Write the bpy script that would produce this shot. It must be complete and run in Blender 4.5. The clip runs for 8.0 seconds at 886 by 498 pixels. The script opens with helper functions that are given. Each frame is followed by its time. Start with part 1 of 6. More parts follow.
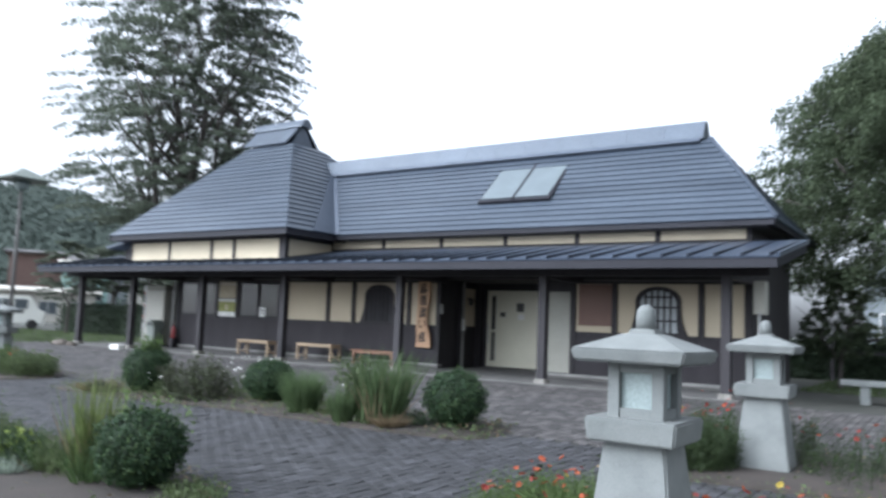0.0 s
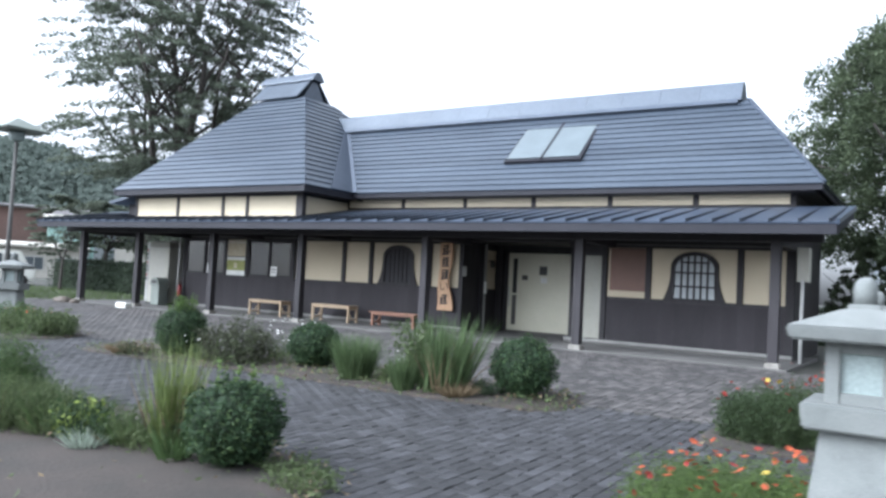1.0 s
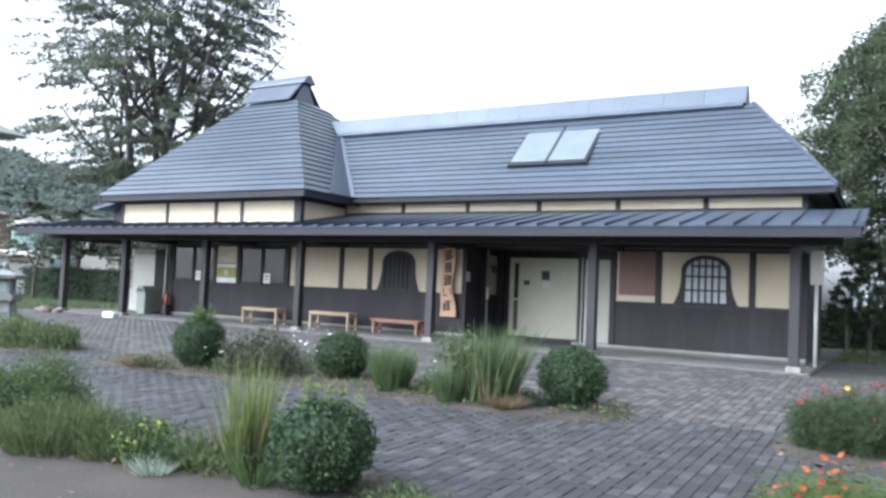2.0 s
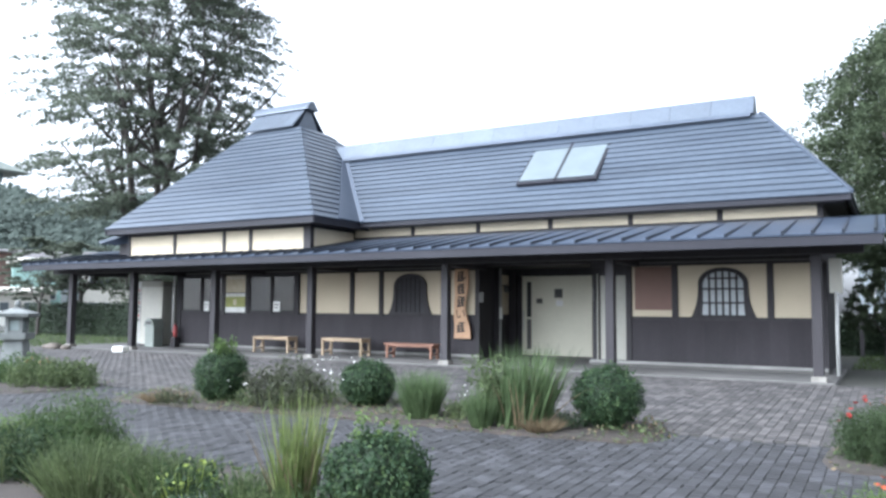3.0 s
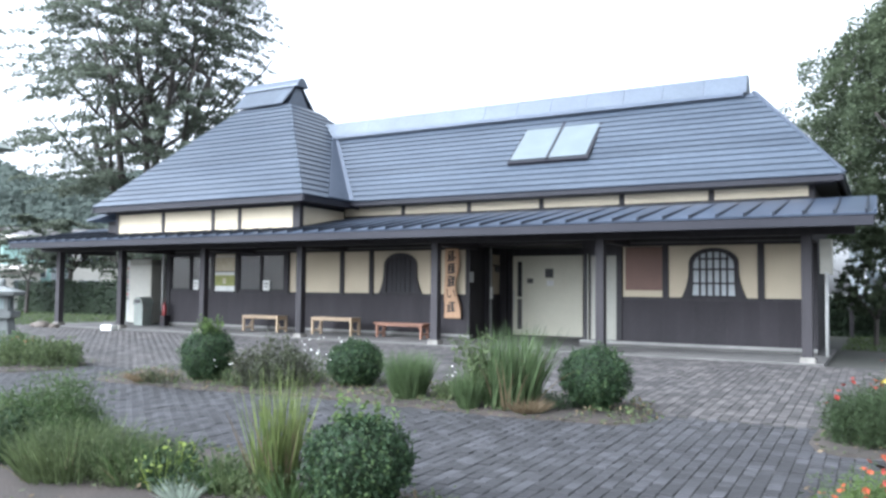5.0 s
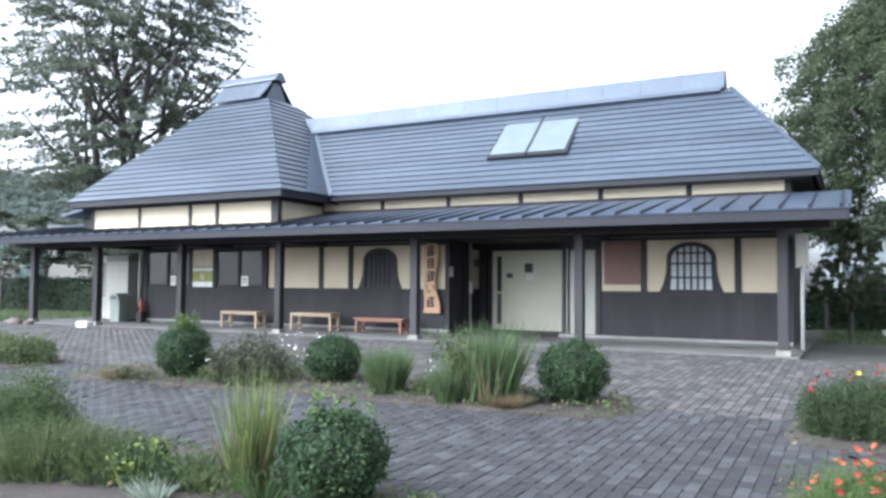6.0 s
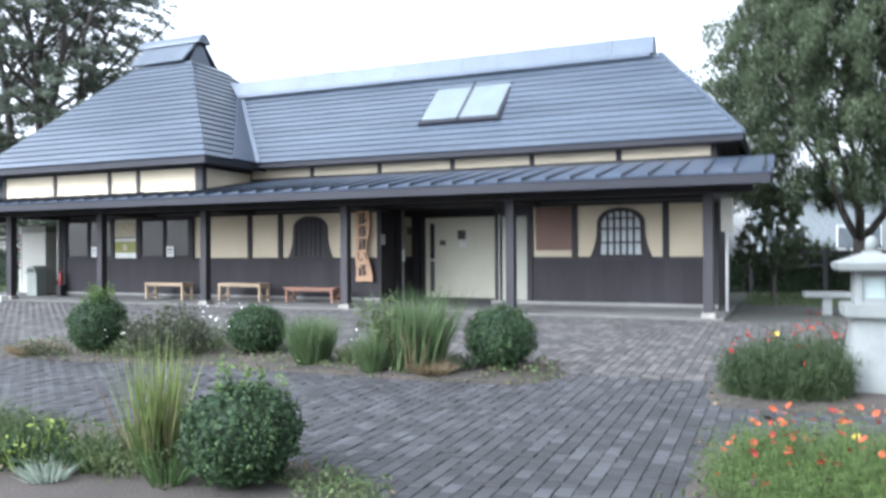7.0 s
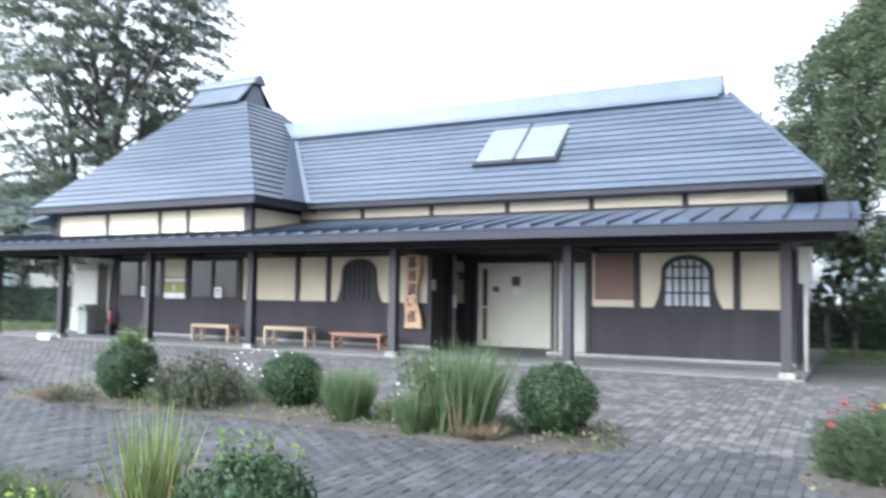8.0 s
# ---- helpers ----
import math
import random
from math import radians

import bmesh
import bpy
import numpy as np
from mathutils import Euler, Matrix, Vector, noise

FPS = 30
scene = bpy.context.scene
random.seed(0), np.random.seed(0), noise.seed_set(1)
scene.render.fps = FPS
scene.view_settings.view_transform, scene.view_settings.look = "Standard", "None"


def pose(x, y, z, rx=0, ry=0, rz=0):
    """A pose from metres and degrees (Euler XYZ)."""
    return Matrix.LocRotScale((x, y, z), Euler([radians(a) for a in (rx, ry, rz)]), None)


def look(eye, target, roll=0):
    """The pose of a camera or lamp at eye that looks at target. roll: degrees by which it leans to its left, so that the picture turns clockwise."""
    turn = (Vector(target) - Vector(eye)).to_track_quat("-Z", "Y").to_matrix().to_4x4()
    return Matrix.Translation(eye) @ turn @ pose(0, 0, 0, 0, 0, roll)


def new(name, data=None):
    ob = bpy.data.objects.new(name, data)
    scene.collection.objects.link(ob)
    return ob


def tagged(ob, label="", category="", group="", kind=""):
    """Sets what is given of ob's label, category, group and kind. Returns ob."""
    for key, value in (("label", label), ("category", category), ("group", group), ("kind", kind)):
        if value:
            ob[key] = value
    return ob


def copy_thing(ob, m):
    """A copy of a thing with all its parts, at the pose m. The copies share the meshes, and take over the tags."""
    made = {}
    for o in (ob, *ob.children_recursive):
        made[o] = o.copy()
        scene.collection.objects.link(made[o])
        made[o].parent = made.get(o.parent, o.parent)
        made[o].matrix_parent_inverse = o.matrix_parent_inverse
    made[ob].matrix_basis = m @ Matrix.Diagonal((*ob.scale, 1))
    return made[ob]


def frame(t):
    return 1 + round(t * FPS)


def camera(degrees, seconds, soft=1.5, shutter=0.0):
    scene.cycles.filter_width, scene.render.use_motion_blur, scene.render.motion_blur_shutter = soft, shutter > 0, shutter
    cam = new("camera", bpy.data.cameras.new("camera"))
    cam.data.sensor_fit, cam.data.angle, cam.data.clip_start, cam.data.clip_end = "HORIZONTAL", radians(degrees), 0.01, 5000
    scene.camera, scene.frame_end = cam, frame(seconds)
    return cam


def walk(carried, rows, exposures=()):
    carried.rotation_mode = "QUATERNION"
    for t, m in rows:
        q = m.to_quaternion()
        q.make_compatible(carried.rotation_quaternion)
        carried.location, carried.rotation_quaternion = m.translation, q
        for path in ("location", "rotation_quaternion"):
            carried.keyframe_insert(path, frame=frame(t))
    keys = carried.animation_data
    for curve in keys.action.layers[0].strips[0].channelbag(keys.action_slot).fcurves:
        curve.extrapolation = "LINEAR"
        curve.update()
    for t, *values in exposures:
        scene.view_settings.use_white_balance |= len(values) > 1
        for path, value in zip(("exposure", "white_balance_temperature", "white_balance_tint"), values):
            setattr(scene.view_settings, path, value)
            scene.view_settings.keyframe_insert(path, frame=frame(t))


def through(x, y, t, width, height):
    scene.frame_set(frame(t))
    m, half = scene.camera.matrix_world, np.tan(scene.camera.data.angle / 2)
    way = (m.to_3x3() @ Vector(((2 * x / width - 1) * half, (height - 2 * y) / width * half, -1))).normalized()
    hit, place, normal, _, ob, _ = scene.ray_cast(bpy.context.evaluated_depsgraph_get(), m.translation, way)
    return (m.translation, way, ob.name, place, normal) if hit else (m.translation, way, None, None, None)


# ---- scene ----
# ---------------- camera ----------------
cam = camera(59.5, 8.0, soft=2.8, shutter=0.5)
PATH = [
    (0, (3.52, -15.80, 1.23), (2.40, -14.154, 1.419), 2.3),
    (0.2, (3.337, -15.86, 1.246), (2.292, -14.163, 1.415), 4.5),
    (0.3, (3.215, -15.873, 1.256), (2.215, -14.147, 1.402), 4.3),
    (0.5, (2.97, -15.851, 1.23), (2.049, -14.083, 1.394), 1.2),
    (0.7, (2.681, -15.871, 1.225), (1.679, -14.143, 1.324), 1.1),
    (0.8, (2.581, -15.838, 1.253), (1.544, -14.13, 1.327), 1.3),
    (1, (2.359, -15.903, 1.229), (1.28, -14.222, 1.319), 3.1),
    (1.2, (2.169, -16.042, 1.206), (1.164, -14.315, 1.295), 3.1),
    (2.3, (1.224, -16.116, 1.252), (0.23, -14.385, 1.365), 2.2),
    (2.5, (1.137, -16.112, 1.262), (0.157, -14.373, 1.393), 1.8),
    (2.7, (1.106, -16.188, 1.263), (0.093, -14.471, 1.421), 1.6),
    (3, (1.086, -16.194, 1.26), (0.091, -14.466, 1.417), 0.4),
    (3.5, (1.097, -16.097, 1.279), (0.1, -14.369, 1.421), 0.5),
    (4, (1.112, -16.079, 1.319), (0.132, -14.34, 1.434), 0.8),
    (4.5, (1.102, -16.092, 1.296), (0.114, -14.357, 1.407), 0.8),
    (5.8, (1.075, -16.024, 1.261), (0.124, -14.268, 1.351), 0.3),
    (6, (1.103, -16.023, 1.263), (0.165, -14.259, 1.355), 0.4),
    (6.2, (1.113, -16.007, 1.265), (0.209, -14.225, 1.362), 0.3),
    (6.5, (1.149, -15.937, 1.277), (0.303, -14.127, 1.354), -0.1),
    (6.8, (1.149, -15.845, 1.226), (0.357, -14.01, 1.292), 2.0),
    (7, (1.14, -15.77, 1.241), (0.344, -13.935, 1.252), -0.3),
    (7.2, (1.075, -15.657, 1.277), (0.296, -13.815, 1.262), -1.4),
    (7.3, (1.038, -15.605, 1.283), (0.228, -13.777, 1.335), -2.0),
    (7.5, (0.911, -15.491, 1.286), (0.069, -13.679, 1.366), 1.7),
    (7.7, (0.842, -15.324, 1.271), (0.01, -13.507, 1.349), 2.5),
    (7.8, (0.838, -15.239, 1.268), (-0.011, -13.431, 1.358), 1.9),
    (8, (0.872, -15.055, 1.275), (-0.051, -13.285, 1.401), 0.9),
]
BASE = 1.45
EXPOSURES = [(t, BASE + e, 5650, 9) for t, e in ((0.0, -0.30), (0.5, -0.44), (1.0, -0.01), (2.5, 0.30), (3.5, 0.38), (5.8, 0.38), (7.0, 0.46), (8.0, 0.67))]
walk(cam, [(t, look(eye, target, roll)) for t, eye, target, roll in PATH], EXPOSURES)

# ---------------- world and light ----------------
SUN_ELEVATION, SUN_AZIMUTH = 42.0, 215.0   # bright patch of the overcast, over the forecourt
world = bpy.data.worlds.new("overcast_sky")
scene.world = world
world.use_nodes = True
wn, wl = world.node_tree.nodes, world.node_tree.links
sky = wn.new("ShaderNodeTexSky")
sky.sky_type, sky.sun_disc = "NISHITA", False
sky.sun_elevation, sky.sun_rotation = radians(SUN_ELEVATION), radians(SUN_AZIMUTH)
sky.air_density, sky.dust_density, sky.ozone_density = 1.0, 5.0, 1.0
hsv = wn.new("ShaderNodeHueSaturation")
hsv.inputs["Saturation"].default_value = 0.1
hsv.inputs["Value"].default_value = 1.4
wl.new(sky.outputs["Color"], hsv.inputs["Color"])
wl.new(hsv.outputs["Color"], wn["Background"].inputs["Color"])
wn["Background"].inputs["Strength"].default_value = 0.15
sun = new("sun", bpy.data.lights.new("sun", "SUN"))
sun.data.energy, sun.data.angle, sun.data.color = 0.5, radians(70), (1.0, 0.96, 0.9)
_a, _e = radians(SUN_AZIMUTH), radians(SUN_ELEVATION)
sun.matrix_world = look((math.sin(_a) * math.cos(_e) * 50, math.cos(_a) * math.cos(_e) * 50, math.sin(_e) * 50), (0, 0, 0))


# ---------------- materials ----------------
def mat(name, base, other=None, rough=0.7, metal=0.0, scale=4.0, fine=60.0, bump=0.1, stretch=(1, 1, 1), vary=0.0, spec=0.5, island=0.0, grain=0.5, skew=1.0):
    """A surface with patches between two colours, fine grain, bump, and a shade of its own for each object or island."""
    m = bpy.data.materials.new(name)
    m.use_nodes = True
    n, l = m.node_tree.nodes, m.node_tree.links
    b = n["Principled BSDF"]
    b.inputs["Roughness"].default_value, b.inputs["Metallic"].default_value = rough, metal
    b.inputs["Specular IOR Level"].default_value = spec
    other = other or tuple(c * 0.8 for c in base)
    co = n.new("ShaderNodeTexCoord")
    mp = n.new("ShaderNodeMapping")
    mp.inputs["Scale"].default_value = stretch
    l.new(co.outputs["Object"], mp.inputs["Vector"])
    big, small = n.new("ShaderNodeTexNoise"), n.new("ShaderNodeTexNoise")
    big.inputs["Scale"].default_value, small.inputs["Scale"].default_value = scale, fine
    big.inputs["Detail"].default_value, small.inputs["Detail"].default_value = 5, 4
    l.new(mp.outputs["Vector"], big.inputs["Vector"])
    l.new(mp.outputs["Vector"], small.inputs["Vector"])
    ramp = n.new("ShaderNodeValToRGB")
    ramp.color_ramp.elements[0].position, ramp.color_ramp.elements[1].position = 0.3, 0.7
    ramp.color_ramp.elements[0].color, ramp.color_ramp.elements[1].color = (*other, 1), (*base, 1)
    l.new(big.outputs["Fac"], ramp.inputs["Fac"])
    mul = n.new("ShaderNodeMixRGB")
    mul.blend_type = "MULTIPLY"
    mul.inputs["Fac"].default_value = grain
    l.new(ramp.outputs["Color"], mul.inputs["Color1"])
    gr = n.new("ShaderNodeValToRGB")
    gr.color_ramp.elements[0].position, gr.color_ramp.elements[1].position = 0.25, 0.75
    gr.color_ramp.elements[0].color, gr.color_ramp.elements[1].color = (0.55, 0.55, 0.55, 1), (1.25, 1.25, 1.25, 1)
    l.new(small.outputs["Fac"], gr.inputs["Fac"])
    l.new(gr.outputs["Color"], mul.inputs["Color2"])
    out = mul.outputs["Color"]
    if vary or island:
        src = n.new("ShaderNodeObjectInfo").outputs["Random"] if vary else n.new("ShaderNodeNewGeometry").outputs["Random Per Island"]
        k = vary or island
        if skew != 1.0:                     # most pieces alike, a few much paler
            pw = n.new("ShaderNodeMath")
            pw.operation = "POWER"
            pw.inputs[1].default_value = skew
            l.new(src, pw.inputs[0])
            src = pw.outputs["Value"]
        mr = n.new("ShaderNodeMapRange")
        mr.inputs["To Min"].default_value, mr.inputs["To Max"].default_value = 1 - k, 1 + k
        l.new(src, mr.inputs["Value"])
        hv = n.new("ShaderNodeHueSaturation")
        l.new(mr.outputs["Result"], hv.inputs["Value"])
        l.new(out, hv.inputs["Color"])
        out = hv.outputs["Color"]
    l.new(out, b.inputs["Base Color"])
    bp = n.new("ShaderNodeBump")
    bp.inputs["Strength"].default_value, bp.inputs["Distance"].default_value = bump, 0.02
    l.new(small.outputs["Fac"], bp.inputs["Height"])
    l.new(bp.outputs["Normal"], b.inputs["Normal"])
    return m


def leaf_mat(name, base, other, rough=0.6, through=0.35, island=0.35, spec=0.22):
    m = mat(name, base, other, rough=rough, scale=1.5, fine=9.0, bump=0.0, island=island, spec=spec)
    n, l = m.node_tree.nodes, m.node_tree.links
    b, o = n["Principled BSDF"], n["Material Output"]
    tr = n.new("ShaderNodeBsdfTranslucent")
    src = b.inputs["Base Color"].links[0].from_socket
    l.new(src, tr.inputs["Color"])
    mix = n.new("ShaderNodeMixShader")
    mix.inputs["Fac"].default_value = through
    l.new(b.outputs["BSDF"], mix.inputs[1])
    l.new(tr.outputs["BSDF"], mix.inputs[2])
    l.new(mix.outputs["Shader"], o.inputs["Surface"])
    return m


M_ROOF = mat("roof_metal", (0.072, 0.089, 0.114), (0.050, 0.064, 0.086), rough=0.38, metal=0.25, scale=0.6, fine=14, bump=0.03, vary=0.08, stretch=(0.6, 2, 2))
M_ROOF_PLAIN = mat("roof_flashing", (0.07, 0.085, 0.115), (0.05, 0.065, 0.09), rough=0.42, metal=0.25, scale=1.0, fine=14, bump=0.03)
M_CAP = mat("ridge_cap_metal", (0.062, 0.078, 0.10), (0.046, 0.059, 0.08), rough=0.45, metal=0.3, scale=1.2, fine=14, bump=0.03, vary=0.08)
M_PENT = mat("pent_roof_metal", (0.075, 0.095, 0.135), (0.055, 0.07, 0.10), rough=0.33, metal=0.3, scale=0.8, fine=12, bump=0.03, vary=0.1)
# pent roof metal darkened: the ribs' shaded sides put into their colour
M_RIB = mat("shade_dark_rib_metal", (0.028, 0.034, 0.046), (0.02, 0.025, 0.034), rough=0.4, metal=0.3, scale=1.0, fine=12, bump=0.03)
M_DARK = mat("dark_stained_wood", (0.034, 0.031, 0.034), (0.024, 0.022, 0.024), rough=0.6, scale=3, fine=50, bump=0.12, stretch=(3, 3, 0.4), vary=0.2, spec=0.25)
M_DADO = mat("black_board", (0.036, 0.032, 0.036), (0.027, 0.024, 0.027), rough=0.6, scale=1.5, fine=40, bump=0.08, stretch=(2, 2, 0.5), vary=0.1, spec=0.2)
M_FASCIA = mat("dark_fascia", (0.022, 0.022, 0.028), (0.016, 0.016, 0.021), rough=0.55, scale=2, fine=30, bump=0.05, stretch=(0.4, 2, 2), spec=0.2)
M_CREAM = mat("cream_plaster", (0.54, 0.47, 0.345), (0.47, 0.405, 0.295), rough=0.85, scale=1.2, fine=80, bump=0.06, vary=0.04)
M_WHITE = mat("white_paint", (0.62, 0.62, 0.575), (0.64, 0.64, 0.585), rough=0.5, scale=1.5, fine=12, bump=0.01, grain=0.1)
M_DOORW = mat("ivory_door_paint", (0.58, 0.56, 0.44), (0.52, 0.50, 0.39), rough=0.45, scale=1.1, fine=12, bump=0.01, grain=0.08)
M_SIDEDOOR = mat("grey_cream_paint", (0.27, 0.265, 0.225), (0.23, 0.225, 0.19), rough=0.5, scale=1.5, fine=12, bump=0.01, grain=0.1)
M_VEND = mat("cream_machine_paint", (0.43, 0.42, 0.36), (0.37, 0.36, 0.31), rough=0.5, scale=1.5, fine=12, bump=0.01, grain=0.1)
M_CONC = mat("concrete", (0.105, 0.10, 0.095), (0.075, 0.073, 0.069), rough=0.85, scale=1.6, fine=45, bump=0.15)
M_SILL = mat("pale_concrete", (0.25, 0.245, 0.23), (0.18, 0.18, 0.17), rough=0.85, scale=2.5, fine=45, bump=0.12)
M_GRANITE = mat("grey_granite", (0.175, 0.185, 0.178), (0.125, 0.135, 0.13), rough=0.8, scale=5, fine=170, bump=0.25)
M_FIELD = mat("brown_field_stone", (0.12, 0.10, 0.082), (0.075, 0.065, 0.055), rough=0.9, scale=6, fine=50, bump=0.4)
M_STONE = mat("weathered_footing", (0.21, 0.20, 0.178), (0.12, 0.113, 0.10), rough=0.85, scale=6, fine=60, bump=0.3)
M_BRICK_L = mat("pale_paver", (0.068, 0.062, 0.059), (0.044, 0.041, 0.041), rough=0.85, scale=2.0, fine=70, bump=0.2, vary=0.52, skew=2.0)
M_BRICK_LI = mat("pale_paver_field", (0.068, 0.062, 0.059), (0.044, 0.041, 0.041), rough=0.85, scale=0.8, fine=70, bump=0.2, island=0.52, skew=2.0)
M_BRICK_D = mat("dark_paver", (0.033, 0.033, 0.036), (0.021, 0.021, 0.024), rough=0.78, scale=2.0, fine=70, bump=0.2, vary=0.52, skew=2.0)
M_BRICK_DI = mat("dark_paver_field", (0.033, 0.033, 0.036), (0.021, 0.021, 0.024), rough=0.78, scale=0.8, fine=70, bump=0.2, island=0.52, skew=2.0)
M_JOINT = mat("ground_dirt", (0.040, 0.038, 0.032), (0.024, 0.028, 0.019), rough=0.95, scale=0.5, fine=25, bump=0.3)
M_SAND = mat("joint_sand", (0.030, 0.028, 0.025), (0.018, 0.019, 0.015), rough=0.95, scale=1.5, fine=60, bump=0.3)
M_SOIL = mat("bed_soil", (0.042, 0.032, 0.027), (0.023, 0.020, 0.016), rough=0.95, scale=2.2, fine=40, bump=0.5)
M_WOOD = mat("bench_wood", (0.40, 0.30, 0.19), (0.31, 0.225, 0.14), rough=0.55, scale=4, fine=40, bump=0.08, stretch=(0.5, 4, 4))
M_WOODR = mat("reddish_bench_wood", (0.26, 0.125, 0.075), (0.19, 0.09, 0.055), rough=0.55, scale=4, fine=40, bump=0.08, stretch=(0.5, 4, 4))
M_SIGN = mat("sign_board_wood", (0.52, 0.33, 0.19), (0.38, 0.22, 0.12), rough=0.6, scale=5, fine=35, bump=0.1, stretch=(4, 4, 0.5))
M_INK = mat("black_ink", (0.012, 0.011, 0.011), rough=0.6, bump=0.0)
M_BROWN = mat("brown_shutter", (0.165, 0.092, 0.068), (0.125, 0.07, 0.052), rough=0.6, scale=2, fine=50, bump=0.05)
M_PAPER = mat("white_paper", (0.75, 0.75, 0.72), rough=0.7, bump=0.0)
M_LEAFGREEN = mat("print_green", (0.29, 0.29, 0.08), (0.19, 0.21, 0.055), rough=0.6, scale=6, bump=0.0)
M_MIST = mat("print_mist", (0.62, 0.62, 0.58), (0.5, 0.5, 0.46), rough=0.6, scale=6, bump=0.0)
M_PRINT_SKY = mat("print_sky", (0.42, 0.36, 0.24), (0.5, 0.44, 0.32), rough=0.6, scale=6, bump=0.0)
M_ALU = mat("white_downpipe", (0.50, 0.50, 0.48), rough=0.4, bump=0.02)
M_RED = mat("red_enamel", (0.26, 0.025, 0.025), rough=0.35, bump=0.02)
M_BIN = mat("grey_green_plastic", (0.21, 0.235, 0.21), (0.17, 0.19, 0.17), rough=0.5, bump=0.03)
M_BLIND = mat("window_blind", (0.088, 0.085, 0.078), (0.068, 0.066, 0.06), rough=0.7, scale=2, bump=0.02)
M_SHOJI = mat("pale_window_screen", (0.46, 0.49, 0.50), (0.36, 0.39, 0.40), rough=0.6, scale=2.5, bump=0.02)
# near-black colour that puts the shade of unlit rooms into the backing
M_INNER = mat("near_black_fill", (0.03, 0.03, 0.034), rough=0.8, bump=0.0)
M_SCREEN = mat("lantern_screen", (0.26, 0.31, 0.30), (0.21, 0.25, 0.245), rough=0.5, scale=5, bump=0.02)
M_BARK = mat("bark", (0.07, 0.06, 0.052), (0.04, 0.036, 0.032), rough=0.9, scale=4, fine=25, bump=0.5, stretch=(3, 3, 0.7))
M_TRIM = mat("eave_soffit_wood", (0.026, 0.023, 0.024), (0.018, 0.016, 0.017), rough=0.7, scale=3, fine=40, bump=0.08)

M_GLASS = bpy.data.materials.new("pane_glass")
M_GLASS.use_nodes = True
_n, _l = M_GLASS.node_tree.nodes, M_GLASS.node_tree.links
_t, _g, _x, _f = (_n.new(k) for k in ("ShaderNodeBsdfTransparent", "ShaderNodeBsdfGlossy", "ShaderNodeMixShader", "ShaderNodeFresnel"))
_f.inputs["IOR"].default_value = 1.18
_g.inputs["Roughness"].default_value = 0.03
_l.new(_f.outputs["Fac"], _x.inputs["Fac"])
_l.new(_t.outputs["BSDF"], _x.inputs[1])
_l.new(_g.outputs["BSDF"], _x.inputs[2])
_l.new(_x.outputs["Shader"], _n["Material Output"].inputs["Surface"])

L_BOX = leaf_mat("clipped_leaves", (0.038, 0.068, 0.030), (0.022, 0.044, 0.021))
L_TIP = leaf_mat("fresh_leaf_tips", (0.075, 0.115, 0.045), (0.052, 0.085, 0.034))
L_SOFT = leaf_mat("soft_grass", (0.095, 0.135, 0.060), (0.064, 0.098, 0.043))
L_COSMOS = leaf_mat("cosmos_leaves", (0.044, 0.064, 0.026), (0.027, 0.045, 0.018))
L_BRIGHT = leaf_mat("bright_cosmos_leaves", (0.088, 0.128, 0.038), (0.056, 0.09, 0.027))
L_SHOOT = leaf_mat("young_shoots", (0.11, 0.16, 0.05), (0.075, 0.12, 0.038))
L_GRASS = leaf_mat("grass_blades", (0.070, 0.108, 0.040), (0.045, 0.078, 0.028))
L_IRIS = leaf_mat("iris_blades", (0.15, 0.175, 0.06), (0.09, 0.13, 0.042))
L_DRY = leaf_mat("dry_stalks", (0.20, 0.155, 0.095), (0.13, 0.10, 0.065))
L_HERB = leaf_mat("feathery_herb", (0.10, 0.128, 0.056), (0.062, 0.088, 0.038))
L_DEEP = leaf_mat("deep_green_herb", (0.04, 0.066, 0.03), (0.025, 0.046, 0.022))
L_LIME = leaf_mat("lime_leaves", (0.26, 0.31, 0.08), (0.18, 0.25, 0.06))
L_SILVER = leaf_mat("silver_leaves", (0.27, 0.31, 0.26), (0.20, 0.24, 0.19))
L_SHRUB = leaf_mat("reddish_green_shrub", (0.065, 0.080, 0.042), (0.048, 0.050, 0.032))
# both tree greens are lifted: haze and glare put into the leaf colour
L_TREE = leaf_mat("hazed_tree_leaves", (0.145, 0.165, 0.125), (0.105, 0.125, 0.095), through=0.5, spec=0.12)
L_TREE2 = leaf_mat("hazed_broad_leaves", (0.105, 0.13, 0.076), (0.072, 0.095, 0.058), through=0.45, spec=0.12)
# greyer, bluer and paler than real leaves: distance haze put into the colour
L_FAR = leaf_mat("hazed_wood_leaves", (0.072, 0.090, 0.077), (0.060, 0.076, 0.066), through=0.2, island=0.15, spec=0.05)
L_HEDGE = leaf_mat("hedge_leaves", (0.028, 0.042, 0.022), (0.018, 0.029, 0.016))
L_LAWN = leaf_mat("lawn_blades", (0.085, 0.115, 0.045), (0.058, 0.085, 0.034))
P_ORANGE = leaf_mat("orange_petals", (0.36, 0.09, 0.035), (0.28, 0.06, 0.03), through=0.3)
P_RED = leaf_mat("red_petals", (0.27, 0.04, 0.03), (0.19, 0.028, 0.025), through=0.3)
P_YELLOW = leaf_mat("yellow_petals", (0.42, 0.33, 0.07), (0.36, 0.27, 0.05), through=0.3)
P_SPENT = leaf_mat("spent_flower_heads", (0.035, 0.026, 0.02), (0.022, 0.017, 0.014), through=0.1)
P_WHITE = leaf_mat("white_petals", (0.80, 0.80, 0.76), (0.72, 0.72, 0.68), through=0.3)


